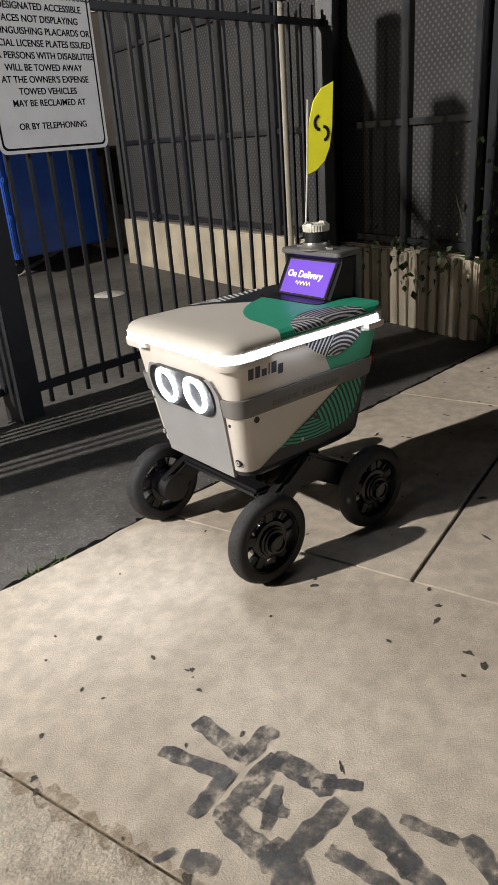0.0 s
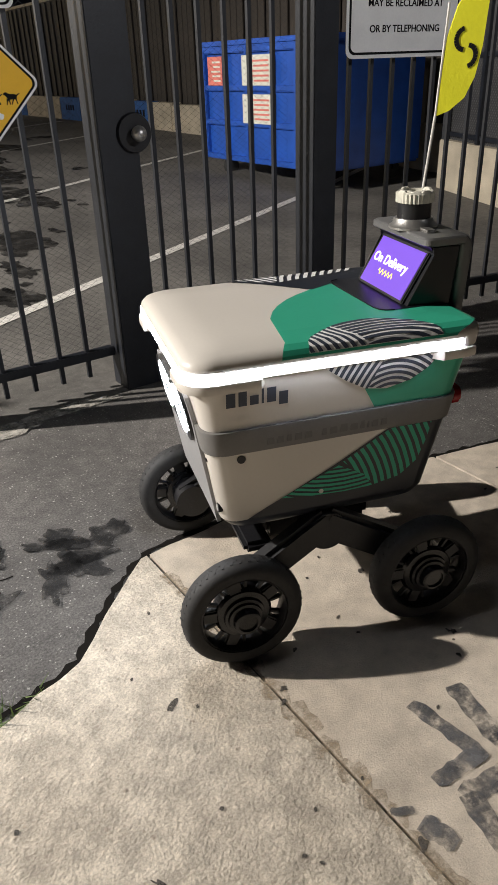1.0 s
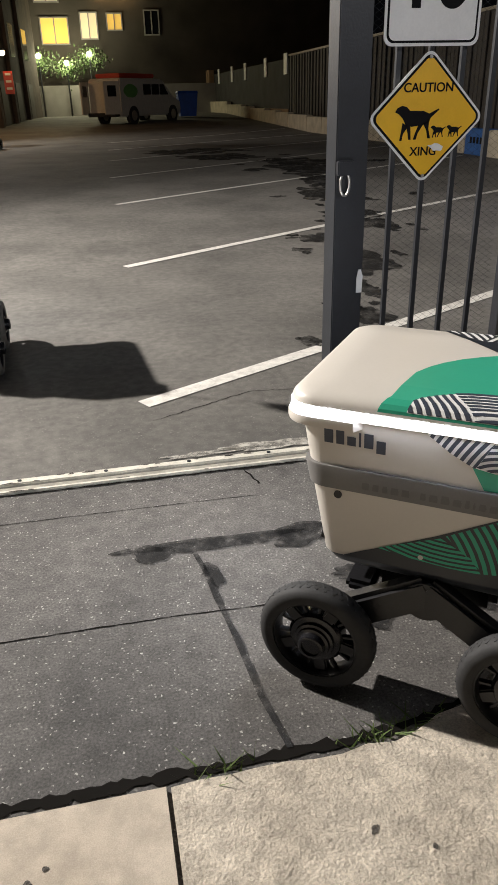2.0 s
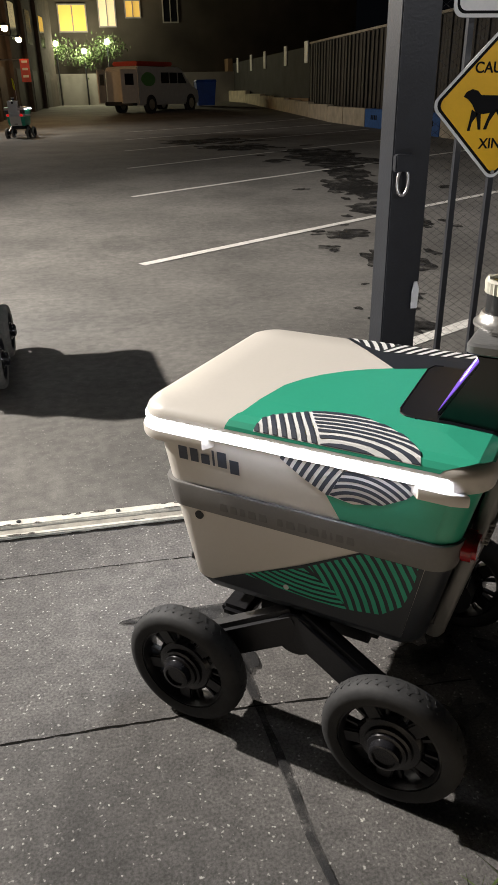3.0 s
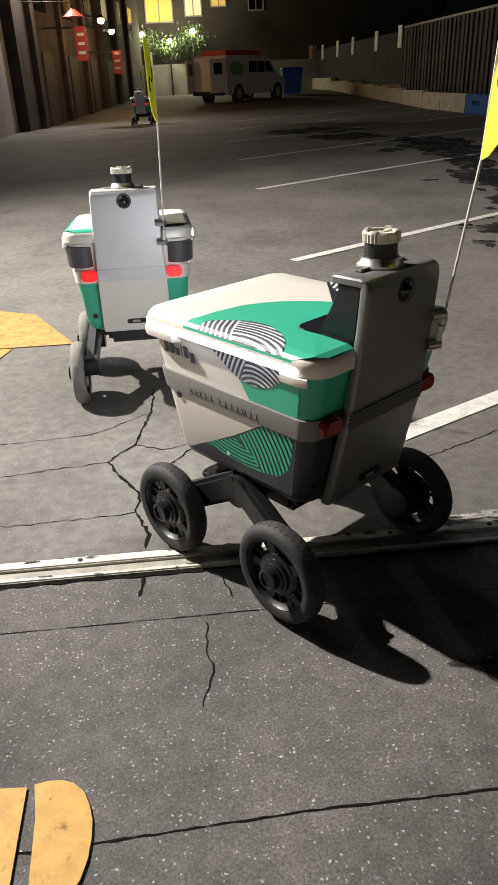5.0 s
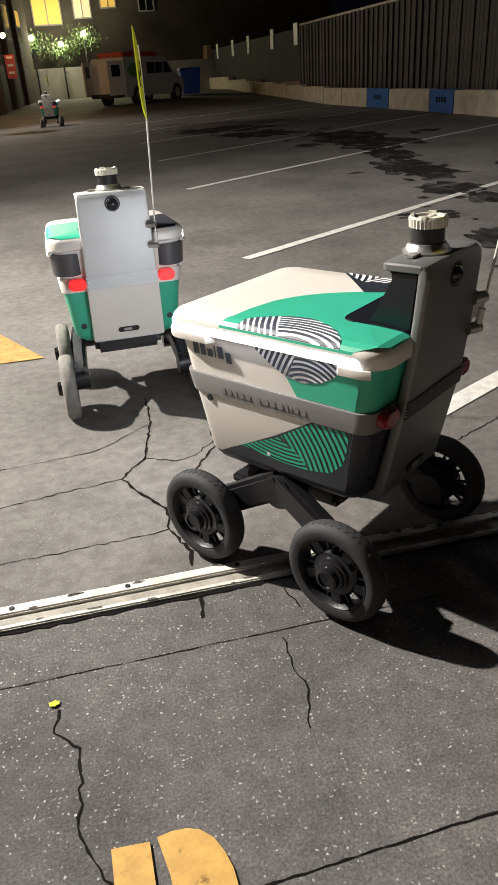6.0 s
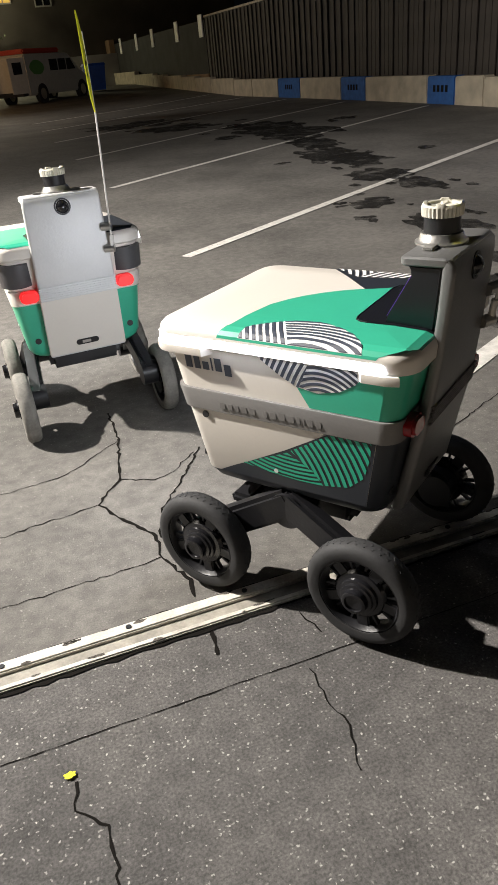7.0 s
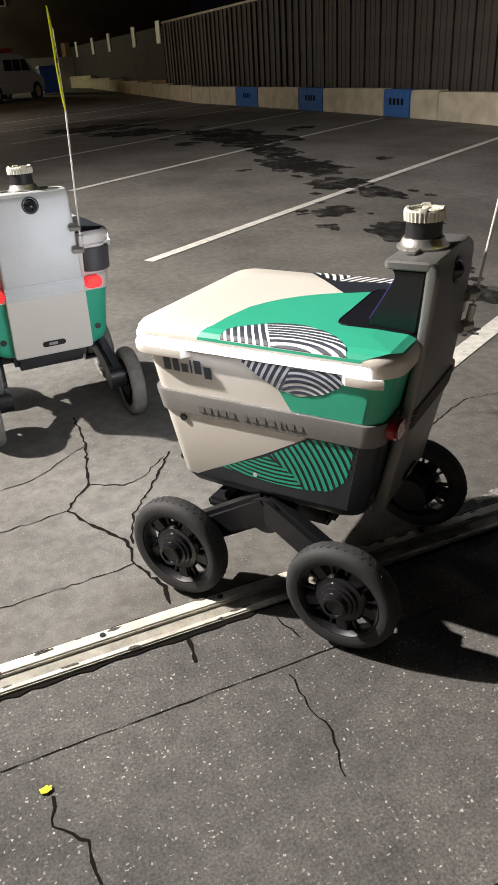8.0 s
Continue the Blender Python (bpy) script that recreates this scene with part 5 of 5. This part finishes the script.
def build_mast(rb, plain):
    """A back plate bent forward at the top, which carries the sensor drum over a black display housing."""
    # Same metal on both masts: paled for a lit back, darkened for shade.
    metal = ALULIT if plain else ALUSHADED
    bm = bmesh.new()
    levels = [(0.305, -0.279, -0.25, 0.15), (0.32, -0.288, -0.254, 0.153), (0.42, -0.31, -0.278, 0.151), (0.57, -0.344, -0.312, 0.148), (0.7, -0.362, -0.333, 0.144), (0.8, -0.372, -0.344, 0.142), (0.885, -0.38, -0.35, 0.139), (0.905, -0.378, -0.35, 0.138), (0.916, -0.368, -0.35, 0.136)]
    loft(bm, [ring(z, a, b, h, 0.01, 4) for z, a, b, h in levels])
    mast = part("mast", bm, metal, rb, "metal mast, its grey paled for the light on it" if plain else "metal mast, its grey darkened for shade")
    bm = bmesh.new()
    loft(bm, [ring(z, -0.372 + d, -0.26 - d, 0.138 - d, 0.016, 5) for z, d in ((0.899, 0.003), (0.902, 0), (0.914, 0), (0.918, 0.004))])
    part("top_plate", bm, metal, mast)
    bm = bmesh.new()
    prism(bm, [(-0.222, 0.762), (-0.228, 0.772), (-0.29, 0.878), (-0.276, 0.899), (-0.352, 0.899), (-0.337, 0.762)], 0.262, lambda u, v, w: (w - 0.131, u, v))
    bmesh.ops.bevel(bm, geom=bm.edges[:], offset=0.004, segments=2, affect="EDGES")
    house = part("display_housing", bm, WELL, rb, "black display housing")
    lean = math.degrees(math.atan2(0.108, 0.0635))
    bm = bmesh.new()
    box(bm, -0.114, 0.114, -0.065, 0.065, 0.0, 0.008, 0.003)
    frame_ob = part("display_frame", bm, PLASTIC, house)
    frame_ob.matrix_local = pose(0, -0.2585, 0.8235, lean, 0, 180)
    bm = bmesh.new()
    box(bm, -0.106, 0.106, -0.059, 0.059, 0.0075, 0.0095)
    dsp = part("display", bm, SCREENGLOW, frame_ob, "purple lit display", smooth=False)
    words = lettering("display_words", "On Delivery", 0.033, SCREENTEXT, pose(-0.012, 0.008, 0.0105), frame_ob, 0.001)
    bm = bmesh.new()
    wave = [(-0.045 + 0.0022 * i, -0.021 + 0.005 * math.sin(i * 0.9)) for i in range(34)]
    for a, b in zip(wave, wave[1:]):
        bm.faces.new([bm.verts.new((p[0], p[1] + h, 0.0102)) for p, h in ((a, -0.0026), (b, -0.0026), (b, 0.0026), (a, 0.0026))])
    part("display_wave", bm, SCREENYELLOW, frame_ob, smooth=False)
    # lidar
    bm = bmesh.new()
    lathe(bm, [(0.0, 0.917), (0.057, 0.917), (0.057, 0.922), (0.05, 0.926), (0.044, 0.94), (0.0, 0.94)], 32, "Z")
    bmesh.ops.transform(bm, matrix=Matrix.Translation((0, -0.301, 0)), verts=bm.verts)
    for x in (-1, 1):
        box(bm, min(x * 0.04, x * 0.088), max(x * 0.04, x * 0.088), -0.315, -0.287, 0.917, 0.925, 0.004)
    part("lidar_base", bm, STEEL, mast, "silver lidar base flange")
    bm = bmesh.new()
    lathe(bm, [(0.0, 0.939), (0.039, 0.939), (0.039, 0.975), (0.0, 0.975)], 28, "Z")
    bmesh.ops.transform(bm, matrix=Matrix.Translation((0, -0.301, 0)), verts=bm.verts)
    part("lidar", bm, PLASTIC, mast, "black lidar drum")
    bm = bmesh.new()
    rows = []
    for r, z in ((0.0, 0.975), (0.042, 0.975), (0.043, 0.995), (0.04, 0.999), (0.034, 0.9985), (0.033, 0.993), (0.0, 0.993)):
        rows.append([bm.verts.new((r * k * math.cos(2 * math.pi * i / 60), -0.301 + r * k * math.sin(2 * math.pi * i / 60), z + (0.004 if i % 15 < 5 and 0.03 < r < 0.0405 else 0)))
                     for i in range(60) for k in [1.05 if i % 2 and r > 0.041 else 1]])
    for a, b in zip(rows, rows[1:]):
        for i in range(60):
            bm.faces.new((a[i], a[(i + 1) % 60], b[(i + 1) % 60], b[i]))
    part("lidar_cap", bm, CLEAR, mast, "ribbed pale lidar cap")
    bm = bmesh.new()
    bmesh.ops.create_uvsphere(bm, u_segments=20, v_segments=12, radius=0.025, matrix=Matrix.Translation((0, -0.37, 0.873)))
    ball = part("rear_camera", bm, HUBBLACK, mast, "black rear camera ball")
    bm = bmesh.new()
    lathe(bm, [(0.03, 0.0), (0.03, 0.004), (0.024, 0.004), (0.024, 0.0)], 24)
    bmesh.ops.transform(bm, matrix=Matrix.Translation((0, -0.377, 0.873)) @ pose(0, 0, 0, 0, 0, -90), verts=bm.verts)
    part("camera_ring", bm, PLASTIC, ball)
    # ribbed panel, charging port, lower plate
    for i in range(6):
        bm = bmesh.new()
        z = 0.546 + 0.0085 * i
        y = -0.3385 - (z - 0.546) * 0.2
        box(bm, -0.148, 0.148, y - 0.006, y + 0.004, z, z + 0.0055, 0.0015)
        part("rear_slat", bm, metal if plain else GREYBAND, mast)
    at = lambda z: -0.288 - (z - 0.32) * 0.224
    bm = bmesh.new()
    prism(bm, rounded(0.09, 0.022, 0.011), 0.005, lambda u, v, w: (u, at(0.352 + v) - 0.001 - w, 0.352 + v))
    port = part("charge_port", bm, PLASTIC, mast, "black charging port")
    bm = bmesh.new()
    prism(bm, rounded(0.034, 0.011, 0.003), 0.002, lambda u, v, w: (u - 0.004, at(0.352 + v) - 0.006 - w, 0.352 + v))
    part("contact", bm, STEEL, port)
    if plain:
        bm = bmesh.new()
        prism(bm, [(-0.147, 0.54), (0.147, 0.54), (0.151, 0.312), (-0.151, 0.312)], 0.003, lambda u, v, w: (u, at(v) + 0.001 - w, v))
        part("rear_panel", bm, SHELL, mast, "cream lower rear panel", smooth=False)
    return mast


def build_flag(rb, plain):
    bm = bmesh.new()
    gx, gy, gzz = (0.165, -0.45, 1.16) if plain else (0.172, -0.437, 1.14)
    cyl(bm, 0.0035, (0.152, -0.378, 0.7), (gx, gy, gzz), 8)
    cyl(bm, 0.003, (gx, gy, gzz), (gx, gy - 0.014, gzz + 0.24), 8)
    cyl(bm, 0.009, (0.152, -0.374, 0.69), (0.154, -0.384, 0.75), 12)
    pole = part("flag_pole", bm, FLAGPOLE, rb, "thin pale flag pole")
    for z in (0.7, 0.78):
        bm = bmesh.new()
        cyl(bm, 0.015, (0.125, -0.362 - (z - 0.7) * 0.1, z), (0.16, -0.378 - (z - 0.7) * 0.1, z), 16)
        part("pole_clamp", bm, STEEL, pole, "shiny steel pole clamp")
    feather = [(0, 0), (0.03, 0.012), (0.062, 0.04), (0.08, 0.085), (0.088, 0.15), (0.09, 0.29), (0.05, 0.272), (0.022, 0.235), (0.006, 0.17)]
    blade = (0.28, 0.96) if plain else (0.5, 0.87)
    fp = lambda u, v, w: (gx - 0.002 - u * blade[0] + w, gy - u * blade[1] - v * 0.05, gzz + v)
    bm = bmesh.new()
    prism(bm, feather, 0.004, fp)
    part("flag", bm, FLAGYELLOW, pole, "yellow feather flag", smooth=False)
    bm = bmesh.new()
    for k in (0, 1):
        arc = [(0.05 + (0.006 if k else -0.006) + 0.018 * math.cos(radians(a)), (0.13 if k else 0.165) + 0.022 * math.sin(radians(a))) for a in (range(-80, 91, 17) if k else range(100, 271, 17))]
        for a, b in zip(arc, arc[1:]):
            d = Vector((b[0] - a[0], b[1] - a[1])).normalized() * 0.005
            for q in (-0.0015, 0.0045):
                prism(bm, [(a[0] + d.y, a[1] - d.x), (b[0] + d.y, b[1] - d.x), (b[0] - d.y, b[1] + d.x), (a[0] - d.y, a[1] + d.x)], 0.001, lambda u, v, w: fp(u, v, w + q))
    part("flag_emblem", bm, INK, pole, smooth=False)


def build_robot(name, label, m, plain, tyre):
    rb = tagged(empty(name, m), label, "delivery robot", "delivery robots")
    body = build_shell(rb, plain)
    build_lid(rb, plain)
    build_mast(rb, plain)
    for x in (-1, 1):
        bm = bmesh.new()
        cx, cy, deep = (0.183, -0.318, 0.034) if plain else (0.192, -0.31, 0.026)
        for k, (grow, w) in enumerate(((1.0, deep * 0.7), (0.8, deep))):
            prism(bm, rounded(0.07 * grow, 0.046 * grow, 0.0215 * grow), w, lambda u, v, w: (x * cx + u, cy - w, 0.568 + v))
        part("tail_light", bm, REDLIT if plain else REDLENS, body, "lit red tail light" if plain else "unlit red tail light")
        bm = bmesh.new()
        y = -0.262 - (0.38 - 0.345) * 0.2
        cyl(bm, 0.012, (x * 0.185, y + 0.02, 0.38), (x * 0.185, y - 0.004, 0.38), 16)
        part("rear_bolt", bm, PLASTIC, body)
        if plain:
            bm = bmesh.new()
            cyl(bm, 0.064, (x * 0.207, -0.268, 0.612), (x * 0.207, -0.28, 0.7), 28, 0.068)
            part("corner_post", bm, CORNERGREY, body, "dark grey rear corner")
    build_flag(rb, plain)
    # running gear
    bm = bmesh.new()
    box(bm, -0.15, 0.15, -0.15, 0.14, 0.215, 0.3, 0.02)
    box(bm, -0.2, 0.2, 0.13, 0.2, 0.225, 0.255, 0.01)
    chassis = part("chassis", bm, PLASTIC, rb, "black chassis")
    for x in (-1, 1):
        bm = bmesh.new()
        for y in (-0.238, 0.238):
            a, b = Vector((x * 0.212, y * 0.05, 0.282)), Vector((x * 0.232, y, R + 0.01))
            q = (b - a).to_track_quat("Z", "X").to_matrix().to_4x4()
            box(bm, -0.042, 0.042, -0.026, 0.026, -0.03, (b - a).length + 0.03, 0.012, Matrix.Translation(a) @ q)
            cyl(bm, 0.05, (x * 0.2, y, R), (x * 0.27, y, R), 24)
        cyl(bm, 0.05, (x * 0.14, 0, 0.27), (x * 0.235, 0, 0.27), 28)
        part("rocker_arm", bm, PLASTIC, chassis, "black rocker arm")
    ws = [build_wheel(rb, x, y, tyre) for x in (-0.29, 0.29) for y in (-0.238, 0.238)]
    return rb, ws


robot, robot_wheels = build_robot("delivery_robot", "white and mint green four-wheeled delivery robot driving through the gate", pose(2.194, -1.614, 0.012, 0, 0, 72.5), False, RUBBER)
second, second_wheels = build_robot("delivery_robot", "mint green delivery robot with pale rear panel in the yard", pose(-1.063, 1.588, 0.02, -3.0, 0, 1.75), True, RUBBERGREY)
for w in second_wheels:
    w.location.z -= 0.034 if w.location.y < 0 else 0.008
third = copy_thing(second, pose(-2.75, 19.9, gz(19.9), 0, 0, -12))
third["label"] = "mint green delivery robot driving away in the dark yard"


# ---- plants ----
bm = bmesh.new()
rnd = random.Random(4)
for k in range(420):
    d = Vector((4.95 + rnd.gauss(0, 0.28), -1.35 + rnd.gauss(0, 0.3), 0.5 + rnd.gauss(0.0, 0.1)))
    if rnd.random() < 0.45:
        d = Vector((4.75 + rnd.gauss(0, 0.1), -1.75 + rnd.gauss(0, 0.14), rnd.uniform(0.1, 1.2)))
    r = rnd.uniform(0.015, 0.035)
    q = Euler((rnd.uniform(0, 6), rnd.uniform(0, 6), rnd.uniform(0, 6))).to_matrix()
    bm.faces.new([bm.verts.new(d + q @ Vector(v)) for v in ((-r, 0, 0), (0, -r * 0.7, 0.006), (r, 0, 0), (0, r * 0.7, 0.006))])
for k in range(14):
    a = Vector((4.72 + rnd.gauss(0, 0.04), -1.72, 0.0))
    cyl(bm, 0.006, a, a + Vector((rnd.gauss(0.1, 0.12), rnd.gauss(0.1, 0.2), rnd.uniform(0.5, 0.9))), 6, 0.003)
tagged(part("ivy", bm, LEAF, smooth=False), "dark green ivy over the low wall's end", "ivy", kind="stuff")
bm = bmesh.new()
for x, n in ((0.32, 26), (0.4, 22), (-0.05, 18), (0.46, 16), (1.55, 20), (1.62, 14), (2.4, 12), (0.0, 12)):
    for k in range(n):
        b = Vector((x + rnd.gauss(0, 0.03), edge_y(x) + 0.02 + rnd.gauss(0, 0.012), 0.0))
        t = b + Vector((rnd.gauss(0, 0.03), rnd.gauss(0, 0.03), rnd.uniform(0.015, 0.045)))
        d = Vector((rnd.uniform(-1, 1), rnd.uniform(-1, 1), 0)).normalized() * 0.003
        bm.faces.new([bm.verts.new(b - d), bm.verts.new(b + d), bm.verts.new(t)])
tagged(part("weed", bm, GRASS, smooth=False), "small weeds in the slab gap", "weeds", kind="stuff")
bm = bmesh.new()
prism(bm, blob(-1.431, -0.36, 0.012, 0.009, seed=8), 0.002, on_ground(0.004))
tagged(part("fallen_leaf", bm, FLAGYELLOW, smooth=False), "small yellow leaf on the asphalt", "leaf")


# ---- movement ----
ROBOT_ROWS = [(0, 2.194, -1.605, 72.6), (0.5, 1.724, -1.468, 72.8), (1, 1.268, -1.392, 72.4), (1.5, 0.83, -1.365, 61.5), (2, 0.615, -1.14, 54.0), (2.2, 0.55, -1.08, 52.4),
              (3.3, 0.135, -0.683, 51.0), (3.5, 0.013, -0.6, 49.8), (4, -0.264, -0.35, 43.0), (4.5, -0.424, -0.128, 40.0), (5, -0.544, 0.053, 37.3), (5.6, -0.584, 0.095, 36.7), (6.3, -0.587, 0.096, 36.7), (8, -0.587, 0.096, 36.7)]
FAR_ROWS = [(0, -3.1, 18.5, -12), (2.2, -2.75, 19.93, -12), (3.5, -2.15, 20.19, -14), (4, -2.05, 20.69, -14), (4.5, -1.86, 21.47, -12), (5, -1.73, 22.23, -10), (6.5, -1.5, 24.2, -8), (8, -1.3, 26.0, -8)]


def blend(rows, t):
    for a, b in zip(rows, rows[1:]):
        if a[0] <= t <= b[0]:
            k = (t - a[0]) / (b[0] - a[0])
            return [p + (q - p) * k for p, q in zip(a[1:], b[1:])]
    return list(rows[-1][1:])


def floor_at(x, y):
    return 0.012 if y < edge_y(max(-9, min(9, x))) else gz(y)


RIDE = 0.003  # how far the body rides up on its springs


def motions():
    walk(robot, [(t, pose(x, y, RIDE + max(floor_at(x, y), 0.012 * max(0, min(1, (-y - 0.9) / 0.5)), 0.013 * max(0, min(1, (y + 0.25) / 0.3))), 0, 0, a)) for t, x, y, a in ROBOT_ROWS])
    walk(third, [(t, pose(x, y, gz(y), 0, 0, a)) for t, x, y, a in FAR_ROWS])
    for w in robot_wheels:
        x, y = w.location.x, w.location.y
        rows, turn, old = [], 0.0, None
        for i in range(41):
            t = i * 0.2
            px, py, a = blend(ROBOT_ROWS, t)
            c, s = math.cos(radians(a)), math.sin(radians(a))
            here = (px + c * x - s * y, py + s * x + c * y)
            if old:
                turn -= math.degrees(((here[0] - old[0]) * -s + (here[1] - old[1]) * c) / R)
            old = here
            rows.append((t, pose(x, y, R - RIDE, turn)))
        walk(w, rows)


motions()
